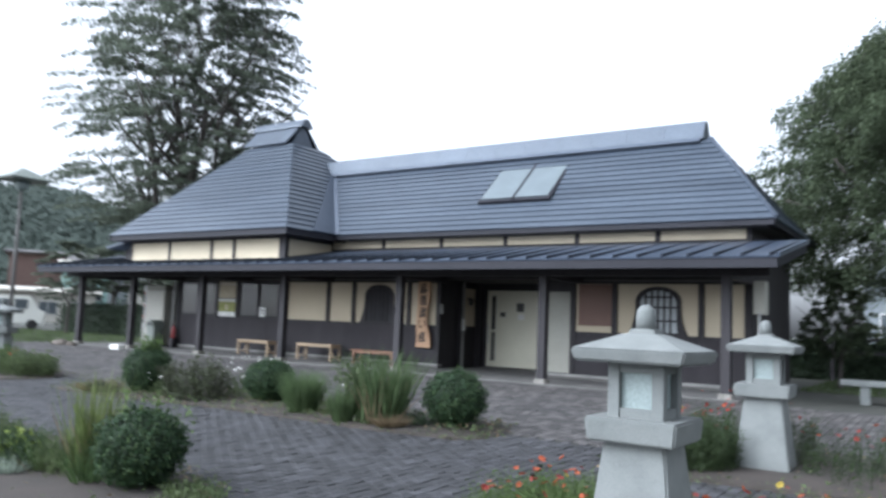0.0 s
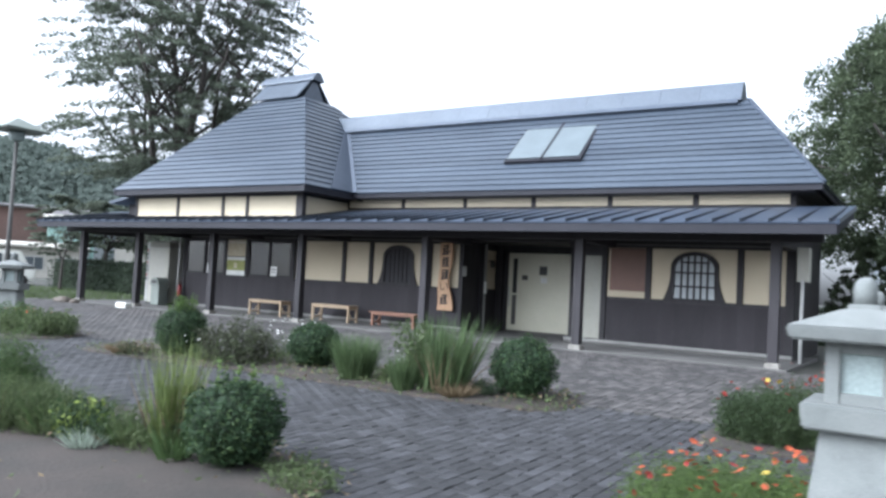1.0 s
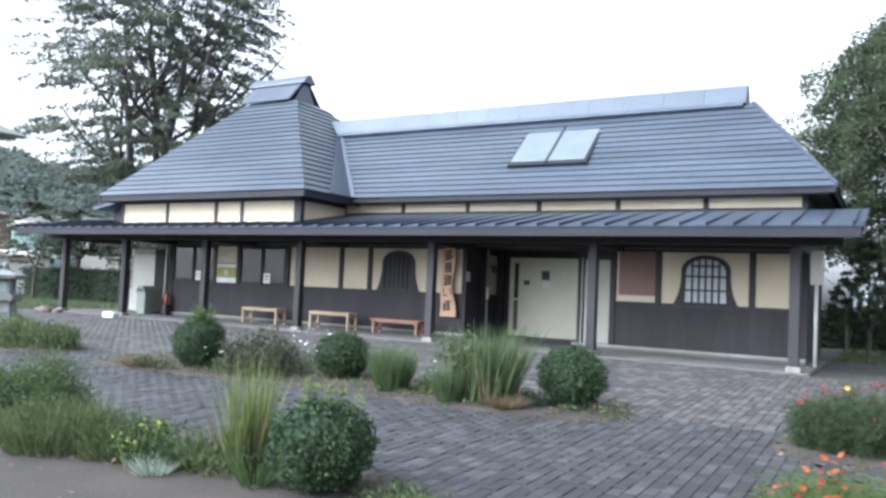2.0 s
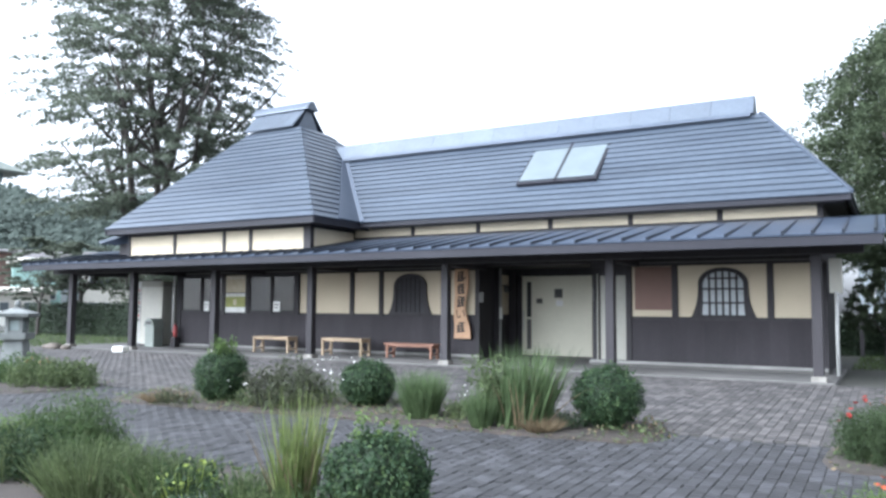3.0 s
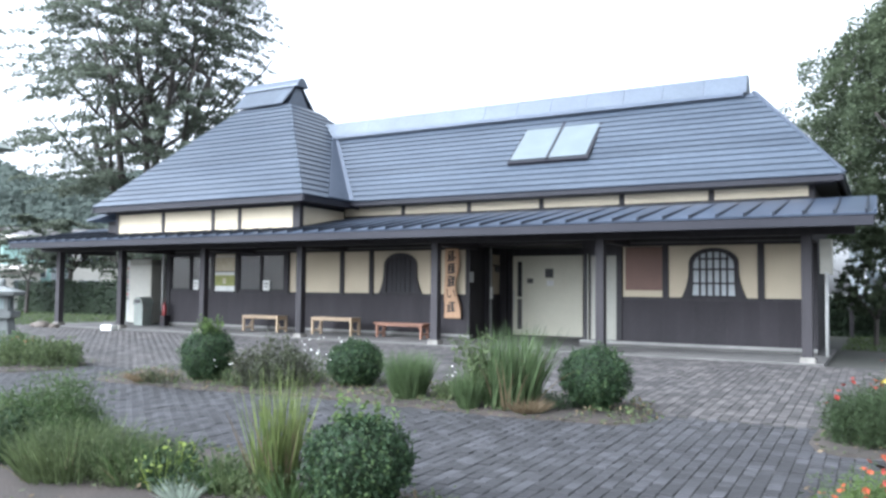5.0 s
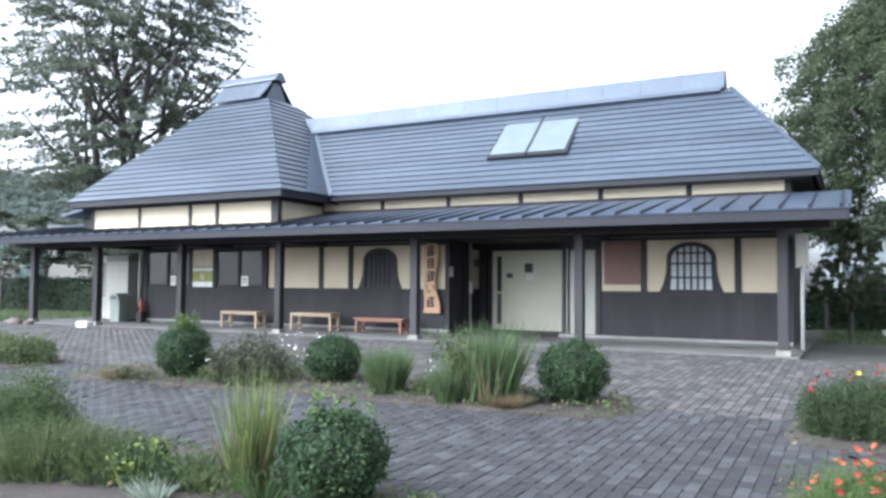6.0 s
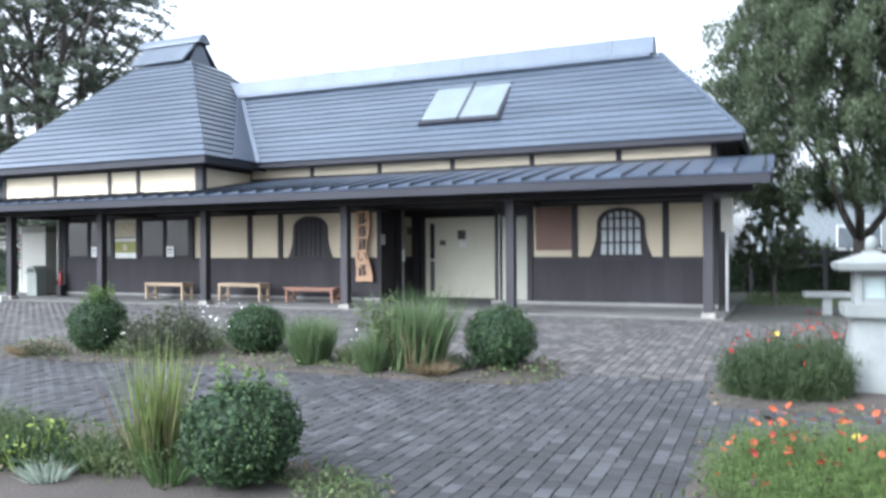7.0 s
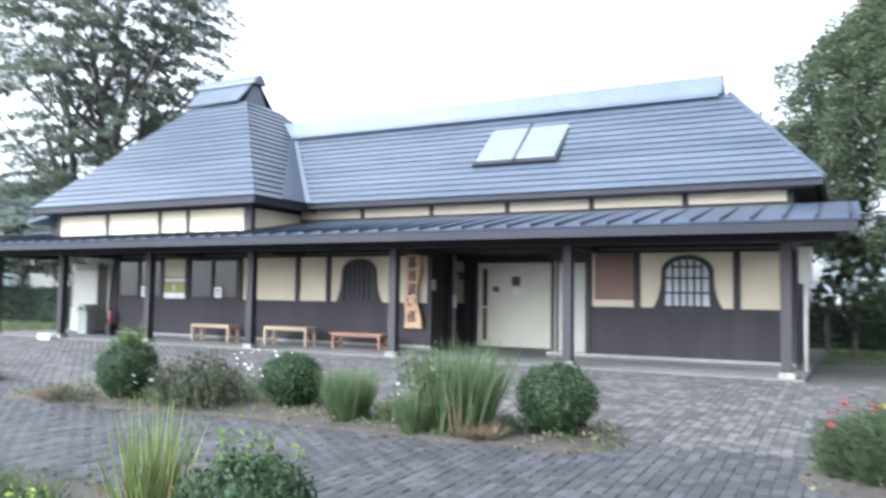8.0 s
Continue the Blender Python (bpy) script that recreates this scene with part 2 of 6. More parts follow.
# ---------------- mesh helpers ----------------
def link(name, me, material, parent=None, label=""):
    if material and not me.materials:
        me.materials.append(material)
    ob = new(name, me)
    if parent:
        ob.parent = parent
    if label:
        ob["label"] = label
    if parent and name in ("foliage", "fresh_foliage", "withered_foliage", "stalk_mass", "crown", "shoot"):
        ob["kind"] = "stuff"
    return ob


def part(name, bm, material, parent=None, label="", smooth=False):
    me = bpy.data.meshes.new(name)
    bm.normal_update()
    bm.to_mesh(me)
    bm.free()
    if smooth:
        me.shade_smooth()
    return link(name, me, material, parent, label)


def thing(name, x=0, y=0, z=0, rz=0, **tags):
    ob = new(name)
    ob.empty_display_size = 0.1
    ob.matrix_basis = pose(x, y, z, 0, 0, rz)
    return tagged(ob, **tags)


def add_box(bm, x0, x1, y0, y1, z0, z1, bevel=0.0, m=None):
    r = bmesh.ops.create_cube(bm, size=1.0)
    vs = r["verts"]
    bmesh.ops.scale(bm, vec=(x1 - x0, y1 - y0, z1 - z0), verts=vs)
    bmesh.ops.translate(bm, vec=((x0 + x1) / 2, (y0 + y1) / 2, (z0 + z1) / 2), verts=vs)
    if bevel:
        es = list({e for v in vs for e in v.link_edges})
        r2 = bmesh.ops.bevel(bm, geom=es, offset=bevel, segments=2, affect="EDGES", profile=0.6)
        vs = list({v for f in r2["faces"] for v in f.verts} | {v for v in vs if v.is_valid})
    if m is not None:
        bmesh.ops.transform(bm, matrix=m, verts=vs)
    return vs


def box(*a, bevel=0.0, m=None):
    bm = bmesh.new()
    add_box(bm, *a, bevel=bevel, m=m)
    return bm


def box_part(name, dims, material, parent=None, label="", bevel=0.006):
    return part(name, box(*dims, bevel=bevel), material, parent, label)


def prism(bm, outline, axis, a, b):
    """A solid from a closed outline of (u, v), pushed along an axis from a to b."""
    def at(u, v, w):
        return {"x": (w, u, v), "y": (u, w, v), "z": (u, v, w)}[axis]
    lo = [bm.verts.new(at(u, v, a)) for u, v in outline]
    hi = [bm.verts.new(at(u, v, b)) for u, v in outline]
    bm.faces.new(lo)
    bm.faces.new(list(reversed(hi)))
    k = len(lo)
    for i in range(k):
        bm.faces.new((lo[i], hi[i], hi[(i + 1) % k], lo[(i + 1) % k]))
    bmesh.ops.recalc_face_normals(bm, faces=bm.faces)
    return bm


def tube(bm, pts, radii, sides=7):
    rings = []
    for i, p in enumerate(pts):
        d = (pts[min(i + 1, len(pts) - 1)] - pts[max(i - 1, 0)]).normalized()
        u = d.orthogonal().normalized()
        v = d.cross(u)
        rings.append([bm.verts.new(p + (u * math.cos(k / sides * math.tau) + v * math.sin(k / sides * math.tau)) * radii[i]) for k in range(sides)])
    for a, b in zip(rings, rings[1:]):
        for k in range(sides):
            bm.faces.new((a[k], a[(k + 1) % sides], b[(k + 1) % sides], b[k]))
    bm.faces.new(list(reversed(rings[0])))
    bm.faces.new(rings[-1])


def lathe(bm, profile, sides=16):
    rings = [[bm.verts.new((r * math.cos(k / sides * math.tau), r * math.sin(k / sides * math.tau), z)) for k in range(sides)] for r, z in profile]
    for a, b in zip(rings, rings[1:]):
        for k in range(sides):
            bm.faces.new((a[k], a[(k + 1) % sides], b[(k + 1) % sides], b[k]))
    bm.faces.new(list(reversed(rings[0])))
    bm.faces.new(rings[-1])


def quads_mesh(name, corners):
    """A mesh of loose four-cornered leaves, from an array (n, 4, 3)."""
    c = np.asarray(corners, dtype=float)
    n = len(c)
    me = bpy.data.meshes.new(name)
    me.from_pydata(c.reshape(-1, 3).tolist(), [], np.arange(n * 4).reshape(n, 4).tolist())
    return me


def leaves(centers, normals, size, rng, slim=0.55, jitter=0.6):
    """Leaf-shaped quads at the centres, facing roughly along the normals."""
    c, nn = np.asarray(centers, float), np.asarray(normals, float)
    nn = nn + rng.normal(0, jitter, nn.shape)
    nn /= np.linalg.norm(nn, axis=1, keepdims=True) + 1e-9
    r = rng.normal(0, 1, nn.shape)
    u = np.cross(nn, r)
    u /= np.linalg.norm(u, axis=1, keepdims=True) + 1e-9
    v = np.cross(nn, u)
    s = size * rng.uniform(0.6, 1.3, (len(c), 1))
    bend = nn * s * 0.15
    return np.stack([c - u * s, c + v * s * slim - bend, c + u * s, c - v * s * slim - bend], axis=1)


def blades(roots, tips_dir, length, width, rng, droop=0.3, segs=3):
    """Tapered bent blades: an array of quads from roots (n, 3) along directions (n, 3)."""
    out = []
    for p, d, L in zip(roots, tips_dir, length):
        d = d / np.linalg.norm(d)
        side = np.cross(d, (rng.normal(), rng.normal(), 0.2))
        side /= np.linalg.norm(side) + 1e-9
        hor = np.array((d[0], d[1], 0.0))
        pts = []
        for k in range(segs + 1):
            q = k / segs
            pts.append(p + d * L * q + (hor * 0.6 - np.array((0, 0, 0.35))) * droop * L * q * q)
        for k in range(segs):
            w0, w1 = width * (1 - (k / segs) ** 2), width * (1 - ((k + 1) / segs) ** 2) + 0.0006
            out.append((pts[k] - side * w0, pts[k] + side * w0, pts[k + 1] + side * w1, pts[k + 1] - side * w1))
    return np.array(out)


def ground_z(y):
    """The forecourt falls gently away from the house."""
    return 0.10 + 0.0235 * (max(-20.0, min(-2.0, y)) + 2.0)


# ---------------- ground ----------------
def make_ground():
    xs = [-900, -300, -100, -60] + [-40 + 2 * i for i in range(31)] + [30, 60, 100, 300, 900]
    ys = [-900, -300, -60, -30] + [-20 + 1 * i for i in range(31)] + [16, 24, 40, 70, 120, 300, 900]
    bm = bmesh.new()
    g = [[bm.verts.new((x, y, ground_z(y) - 0.045)) for x in xs] for y in ys]
    for j in range(len(ys) - 1):
        for i in range(len(xs) - 1):
            bm.faces.new((g[j][i], g[j][i + 1], g[j + 1][i + 1], g[j + 1][i]))
    return tagged(part("ground", bm, M_JOINT), "dark earth ground with moss and worn grass", "ground", kind="structure")


make_ground()


def polygon_bed(name, pts, z, label):
    """A planting bed: a low mound of soil inside a rounded outline."""
    bm = bmesh.new()
    n = len(pts)
    fine = []
    for i in range(n):
        p0, p1, p2, p3 = (Vector(pts[(i + k) % n]) for k in (-1, 0, 1, 2))
        for t in (0, 0.25, 0.5, 0.75):
            q = 0.5 * ((2 * p1) + (p2 - p0) * t + (2 * p0 - 5 * p1 + 4 * p2 - p3) * t * t + (3 * p1 - p0 - 3 * p2 + p3) * t ** 3)
            fine.append(q)
    c = sum(fine, Vector((0, 0))) / len(fine)
    rings = []
    for k, (f, h) in enumerate(((1.0, -0.05), (0.985, 0.015), (0.93, 0.03), (0.7, 0.045), (0.35, 0.05))):
        ring = []
        for i, q in enumerate(fine):
            p = c + (q - c) * f
            w = noise.noise((p.x * 1.7, p.y * 1.7, 0.0)) * 0.02 if k > 1 else 0
            ring.append(bm.verts.new((p.x + noise.noise((p.x * 3, p.y * 3, 5.0)) * 0.05, p.y + noise.noise((p.x * 3, p.y * 3, 9.0)) * 0.05, ground_z(p.y) + h + w)))
        rings.append(ring)
    m = len(fine)
    for a, b in zip(rings, rings[1:]):
        for i in range(m):
            bm.faces.new((a[i], a[(i + 1) % m], b[(i + 1) % m], b[i]))
    bm.faces.new(rings[-1])
    bmesh.ops.recalc_face_normals(bm, faces=bm.faces)
    return tagged(part(name, bm, M_SOIL, smooth=True), label, "planting bed", kind="structure")


BED_MIDDLE = [(-8.7, -8.8), (-7.0, -8.85), (-4.9, -8.6), (-3.0, -8.6), (-1.25, -8.5), (-0.98, -8.05), (-1.3, -7.2), (-3.5, -7.0), (-6.3, -7.1), (-8.6, -7.6)]
BED_FRONT = [(-0.75, -12.45), (-1.15, -11.75), (-1.9, -11.45), (-3.2, -11.25), (-5.0, -11.2), (-7.5, -11.7), (-10.0, -13.0), (-9.0, -18.0), (-3.0, -19.0), (-0.4, -15.0)]
BED_LEFT = [(-14.2, -9.2), (-11.6, -9.4), (-10.4, -8.95), (-10.15, -8.2), (-10.6, -7.5), (-12.5, -6.9), (-14.8, -7.2)]
BED_RIGHT = [(0.58, -8.75), (1.6, -8.8), (3.0, -8.7), (4.8, -8.4), (5.2, -7.0), (3.6, -6.5), (1.8, -6.6), (0.7, -7.2)]
BED_NEAR = [(0.80, -12.4), (0.64, -11.2), (0.70, -10.3), (1.2, -9.95), (2.6, -9.8), (4.4, -9.7), (5.2, -11.3), (3.6, -12.8), (1.6, -13.0)]
polygon_bed("bed_middle", BED_MIDDLE, 0.0, "weedy brown soil bed edged by paving")
polygon_bed("bed_front", BED_FRONT, 0.0, "bare reddish brown soil of a mixed planting bed")
polygon_bed("bed_side", BED_LEFT, 0.0, "brown soil bed under low leafy plants")
polygon_bed("bed_lantern", BED_RIGHT, 0.0, "soil bed under flowering plants beside a stone lantern")
polygon_bed("bed_flowers", BED_NEAR, 0.0, "soil bed under orange cosmos flowers")


def inside(pts, x, y):
    hit = False
    j = len(pts) - 1
    for i in range(len(pts)):
        (xi, yi), (xj, yj) = pts[i], pts[j]
        if (yi > y) != (yj > y) and x < (xj - xi) * (y - yi) / (yj - yi) + xi:
            hit = not hit
        j = i
    return hit


# ---------------- house ----------------
K = 0.91                     # half bay
EAVE_Z, EAVE_MAIN, EAVE_WING = 3.42, -0.45, -2.25
house = thing("house", label="long dark timber folk house with cream plaster and hipped roof", category="house")

# floor slab of the veranda and the entrance recess
tagged(box_part("veranda_floor", (-20.6, 0.28, -2.05, 1.9, -0.05, 0.115), M_CONC, None, bevel=0.012), "grey concrete veranda floor slab", "floor", kind="structure")


def wall_base(x0, x1, y=0.0):
    part("sill", box(x0, x1, y - 0.07, y + 0.12, 0.165, 0.225, bevel=0.008), M_SILL, house, "pale concrete sill")
    part("plinth", box(x0, x1, y - 0.055, y + 0.12, 0.10, 0.165), M_CONC, house)


# body of the house behind the facade, near-black to stand for unlit rooms
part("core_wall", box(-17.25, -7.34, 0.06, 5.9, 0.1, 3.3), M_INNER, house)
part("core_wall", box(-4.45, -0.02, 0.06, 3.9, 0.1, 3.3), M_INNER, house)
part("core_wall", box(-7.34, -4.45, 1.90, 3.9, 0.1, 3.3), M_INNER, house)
part("side_wall", box(-0.02, 0.04, 0.1, 3.9, 0.1, 3.3), M_TRIM, house)
part("entrance_ceiling", box(-7.34, -4.45, 0.06, 1.95, 2.30, 2.36), M_TRIM, house)


def frame_post(x, y=0.0, z0=0.22, z1=2.5, w=0.12):
    part("wall_post", box(x - w / 2, x + w / 2, y - 0.05, y + 0.07, z0, z1, bevel=0.008), M_DARK, house)


for k in (0, 1, 3, 4, 8, 9, 11, 12, 14, 16, 17, 19):
    frame_post(-K * k - (0.05 if k == 4 else 0), z0=0.22 if k in (0, 4, 8, 19) else 1.10, w=0.16 if k in (0, 19) else 0.12)
for x0, x1 in ((-17.3, -7.28), (-4.5, 0.0)):
    part("wall_plate", box(x0, x1, -0.045, 0.07, 2.20, 2.44, bevel=0.008), M_DARK, house)
    part("rail", box(x0 if x0 < -5 else -3.72, x1, -0.035, 0.07, 1.09, 1.155, bevel=0.006), M_DARK, house)
    wall_base(x0 - 0.05, x1 + 0.06)
# lower dark boarding, board by board
for x0, x1 in ((-17.3, -7.28), (-3.72, 0.0)):
    n = round((x1 - x0) / 0.30)
    for i in range(n):
        a, b = x0 + (x1 - x0) * i / n, x0 + (x1 - x0) * (i + 1) / n
        part("board", box(a + 0.0003, b - 0.0003, -0.022, 0.06, 0.22, 1.10, bevel=0.0015), M_DADO, house)
# plaster panels between the posts
for a, b in ((0, 1), (1, 3), (8, 9), (9, 11), (11, 12), (12, 14), (16, 17)):
    part("plaster_panel", box(-K * b + 0.05, -K * a - 0.05, 0.0, 0.06, 1.14, 2.22), M_CREAM, house)
part("plaster_panel", box(-K * 4 + 0.02, -K * 3 - 0.05, 0.0, 0.06, 1.14, 2.22), M_CREAM, house)
part("plaster_panel", box(-K * 14 - 0.10, -K * 14 + 0.09, 0.0, 0.06, 1.14, 2.22), M_CREAM, house)

# thin grey rail under the wall plate
for x0, x1 in ((-17.2, -7.4), (-3.6, -0.1)):
    part("hanging_rail", box(x0, x1, -0.085, -0.055, 2.255, 2.29, bevel=0.005), M_CONC, house, "thin grey rail")

# brown roller shutter in the narrow bay
sh = part("shutter", box(-3.56, -2.78, -0.035, 0.0, 1.29, 2.19, bevel=0.006), M_BROWN, house, "reddish brown shutter board")
for i in range(11):
    part("slat", box(-3.55, -2.79, -0.041, -0.034, 1.31 + i * 0.08, 1.31 + i * 0.08 + 0.07, bevel=0.002), M_BROWN, sh)

# white door beside the entrance
wd = part("side_door", box(-4.31, -3.67, -0.02, 0.03, 0.24, 2.02, bevel=0.006), M_SIDEDOOR, house, "narrow cream painted door")
part("door_edge", box(-4.39, -4.36, -0.03, 0.04, 0.20, 2.06, bevel=0.004), M_SIDEDOOR, wd)
part("lintel_board", box(-4.47, -3.72, -0.01, 0.05, 2.06, 2.44), M_DARK, house)


def bell_outline(cx, half_top, half_low, z0, z1, flare):
    """The bell-shaped window of temple buildings: a pointed arch above, flaring feet below."""
    pts = []
    for i in range(13):      # right side, from the foot up
        q = i / 12
        z = z0 + (z1 - z0) * 0.68 * q
        h = half_top + (half_low - half_top) * (1 - q) ** 2.6 * flare
        pts.append((h, z))
    zc = z0 + (z1 - z0) * 0.68
    for i in range(1, 13):
        a = i / 12 * math.pi / 2
        h = half_top * math.cos(a) ** 0.9
        z = zc + (z1 - zc) * (math.sin(a) * 0.96 + 0.04 * i / 12)
        pts.append((max(h, 0.0), z))
    left = [(-u, v) for u, v in reversed(pts[:-1])]
    return [(cx + u, v) for u, v in pts + left]


def ring_solid(outer, inner, y0, y1):
    bm = bmesh.new()
    n = len(outer)
    rows = [[bm.verts.new((u, y, v)) for u, v in o] for o, y in ((outer, y0), (inner, y0), (inner, y1), (outer, y1))]
    for a, b in ((0, 1), (1, 2), (2, 3), (3, 0)):
        for i in range(n):
            bm.faces.new((rows[a][i], rows[a][(i + 1) % n], rows[b][(i + 1) % n], rows[b][i]))
    bmesh.ops.recalc_face_normals(bm, faces=bm.faces)
    return bm


def bell_window(name, cx, backing, back_label, bar_mat, label):
    outer = bell_outline(cx, 0.475, 0.62, 1.155, 2.15, 1.0)
    inner = bell_outline(cx, 0.39, 0.41, 1.20, 2.07, 1.0)
    w = part("bell_window", ring_solid(outer, inner, -0.05, 0.0), M_DARK, house, label)
    pane = bmesh.new()
    prism(pane, inner, "y", -0.012, -0.006)
    part("screen", pane, backing, w, back_label)
    for i in range(5):
        u = -0.26 + 0.13 * i
        top = 1.20 + 0.87 * (0.68 + 0.32 * math.sqrt(max(0.0, 1 - (abs(u) / 0.39) ** 2)))
        part("bar", box(cx + u - 0.020, cx + u + 0.020, -0.04, -0.016, 1.19, top, bevel=0.003), bar_mat, w)
    for z in (1.44, 1.72, 1.93):
        part("bar", box(cx - (0.395 if z < 1.9 else 0.30), cx + (0.395 if z < 1.9 else 0.30), -0.036, -0.014, z - 0.018, z + 0.018, bevel=0.003), bar_mat, w)
    return w


bell_window("bell_window", -1.79, M_SHOJI, "pale screen behind the lattice", M_DARK, "bell-shaped window with dark lattice bars before a pale screen")
# flat near-black sheet painted as the room's darkness
bell_window("bell_window", -9.15, M_INNER, "near-black sheet standing in for the unlit room", M_DARK, "bell-shaped window with dark lattice bars over a near-black backing sheet")


def sliding_window(x0, x1, z0, z1, pane_mats):
    w = part("window", box(x0, x1, -0.01, 0.03, z0 - 0.06, z0), M_DARK, house, "dark framed sliding window with closed blinds")
    part("frame", box(x0, x1, -0.02, 0.05, z1 - 0.05, z1 + 0.03, bevel=0.004), M_DARK, w)
    n = len(pane_mats)
    for i, pm in enumerate(pane_mats):
        a, b = x0 + (x1 - x0) * i / n, x0 + (x1 - x0) * (i + 1) / n
        dy = 0.02 * (i % 2)
        for u0, u1, v0, v1 in ((a, a + 0.05, z0, z1), (b - 0.05, b, z0, z1), (a, b, z0, z0 + 0.05), (a, b, z1 - 0.07, z1 - 0.02)):
            part("sash", box(u0, u1, -0.025 + dy, 0.012 + dy, v0, v1, bevel=0.004), M_DARK, w)
        part("blind", box(a + 0.05, b - 0.05, 0.022, 0.030, z0 + 0.05, z1 - 0.05), pm, w)
        g = part("pane", box(a + 0.05, b - 0.05, -0.006 + dy, -0.002 + dy, z0 + 0.05, z1 - 0.06), M_GLASS, w)
        g.visible_shadow = False
    return w


M_BLIND2 = mat("darker_blind", (0.07, 0.07, 0.068), (0.052, 0.052, 0.051), rough=0.7, scale=2, bump=0.02)
sliding_window(-K * 19 + 0.08, -K * 17 - 0.06, 1.17, 2.20, (M_BLIND, M_BLIND))
sliding_window(-K * 16 + 0.06, -K * 14 - 0.10, 1.17, 2.20, (M_BLIND2, M_BLIND))
# near-black backing; the room's shade is in its colour
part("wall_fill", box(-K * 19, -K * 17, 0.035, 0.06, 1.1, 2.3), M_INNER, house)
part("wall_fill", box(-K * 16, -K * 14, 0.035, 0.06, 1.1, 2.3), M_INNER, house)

# poster on the panel between the two windows
poster = part("poster", box(-15.42, -14.62, -0.012, -0.004, 1.14, 2.14), M_PAPER, None, "")
tagged(poster, "landscape poster with green rice field on the plaster", "poster")
part("printed_sky", box(-15.40, -14.64, -0.015, -0.0125, 1.70, 2.12), M_PRINT_SKY, poster)
part("printed_ridge", box(-15.40, -14.64, -0.0165, -0.0155, 1.69, 1.72), M_BLIND, poster)
part("printed_path", box(-15.10, -14.98, -0.0165, -0.0155, 1.36, 1.52), M_PRINT_SKY, poster)
part("printed_hills", box(-15.40, -14.64, -0.016, -0.0125, 1.60, 1.70), M_MIST, poster)
part("printed_field", box(-15.40, -14.64, -0.015, -0.0125, 1.30, 1.60), M_LEAFGREEN, poster)
for x, z, w in ((-13.46, 1.32, 0.24), (-16.14, 1.32, 0.2)):
    nt = part("notice", box(x - w / 2, x + w / 2, -0.036, -0.032, z - 0.13, z + 0.14), M_PAPER)
    tagged(nt, "white paper notice stuck on the window", "notice")
    part("bar", box(x - w * 0.3, x + w * 0.3, -0.038, -0.0365, z + 0.04, z + 0.07), M_INK, nt)
    part("bar", box(x - w * 0.3, x + w * 0.2, -0.038, -0.0365, z - 0.04, z - 0.02), M_INK, nt)

# entrance recess
DY = 1.82
part("recess_wall", box(-7.36, -7.28, 0.05, DY + 0.06, 0.1, 2.4), M_DARK, house)
part("recess_wall", box(-4.50, -4.44, 0.05, DY + 0.06, 0.1, 2.4), M_DARK, house)
part("recess_wall", box(-7.28, -4.50, DY + 0.03, DY + 0.08, 0.1, 2.4), M_DARK, house)
part("recess_lintel", box(-7.28, -4.50, DY - 0.05, DY + 0.03, 2.14, 2.36, bevel=0.006), M_DARK, house)
part("recess_post", box(-7.29, -7.17, 0.86, 0.98, 0.12, 2.4, bevel=0.006), M_DARK, house)
part("recess_post", box(-7.28, -7.10, DY - 0.12, DY + 0.03, 0.12, 2.4, bevel=0.006), M_DARK, house)
part("plaster_panel", box(-7.285, -7.272, 1.02, 1.66, 1.16, 2.14), M_CREAM, house)
part("recess_post", box(-5.10, -4.98, DY - 0.06, DY + 0.03, 0.12, 2.36, bevel=0.006), M_DARK, house)
part("plaster_panel", box(-4.97, -4.52, DY - 0.005, DY + 0.03, 1.15, 2.14), M_CREAM, house)
part("grab_pipe", box(-7.165, -7.115, 0.89, 0.94, 0.12, 2.28, bevel=0.012), M_SILL, house)
door = tagged(part("door_1", box(-6.95, -5.12, DY - 0.035, DY + 0.02, 0.16, 2.12, bevel=0.006), M_DOORW), "wide ivory sliding entrance door, closed", "door", kind="structure")
part("door_track", box(-6.98, -5.10, DY - 0.06, DY + 0.02, 0.115, 0.16), M_CONC, door)
for z0, z1, mt in ((1.10, 1.98, M_INNER), (0.30, 1.05, M_CONC)):
    part("glazing_strip", box(-6.82, -6.70, DY - 0.041, DY - 0.034, z0, z1, bevel=0.002), mt, door)
part("door_handle", box(-6.92, -6.895, DY - 0.075, DY - 0.05, 0.75, 1.25, bevel=0.006), M_ALU, door)
for z in (0.78, 1.22):
    part("handle_bracket", box(-6.917, -6.898, DY - 0.055, DY - 0.034, z - 0.012, z + 0.012), M_ALU, door)
dn = tagged(part("door_notice", box(-6.08, -5.87, DY - 0.043, DY - 0.037, 1.58, 1.80), M_BLIND2), "small dark notice on the entrance door", "notice")
tagged(part("door_notice", box(-6.04, -5.86, DY - 0.041, DY - 0.037, 1.38, 1.52), M_PAPER), "small pale paper notice on the entrance door", "notice")
tagged(part("door_notice", box(-6.56, -6.40, DY - 0.041, DY - 0.037, 1.44, 1.56), M_BLIND), "small grey sticker on the entrance door", "notice")
tagged(part("wall_plate_sign", box(-7.22, -7.10, -0.075, -0.055, 1.44, 1.68, bevel=0.003), M_BLIND), "small grey plate on a dark post", "sign")
tagged(part("wall_plate_sign", box(-5.09, -5.00, DY - 0.085, DY - 0.062, 1.50, 1.82, bevel=0.003), M_PAPER), "small white plate beside the entrance door", "sign")
tagged(part("intercom", box(-7.15, -7.10, 0.88, 0.96, 1.05, 1.34, bevel=0.004), M_WHITE), "narrow white intercom box on a post", "intercom")
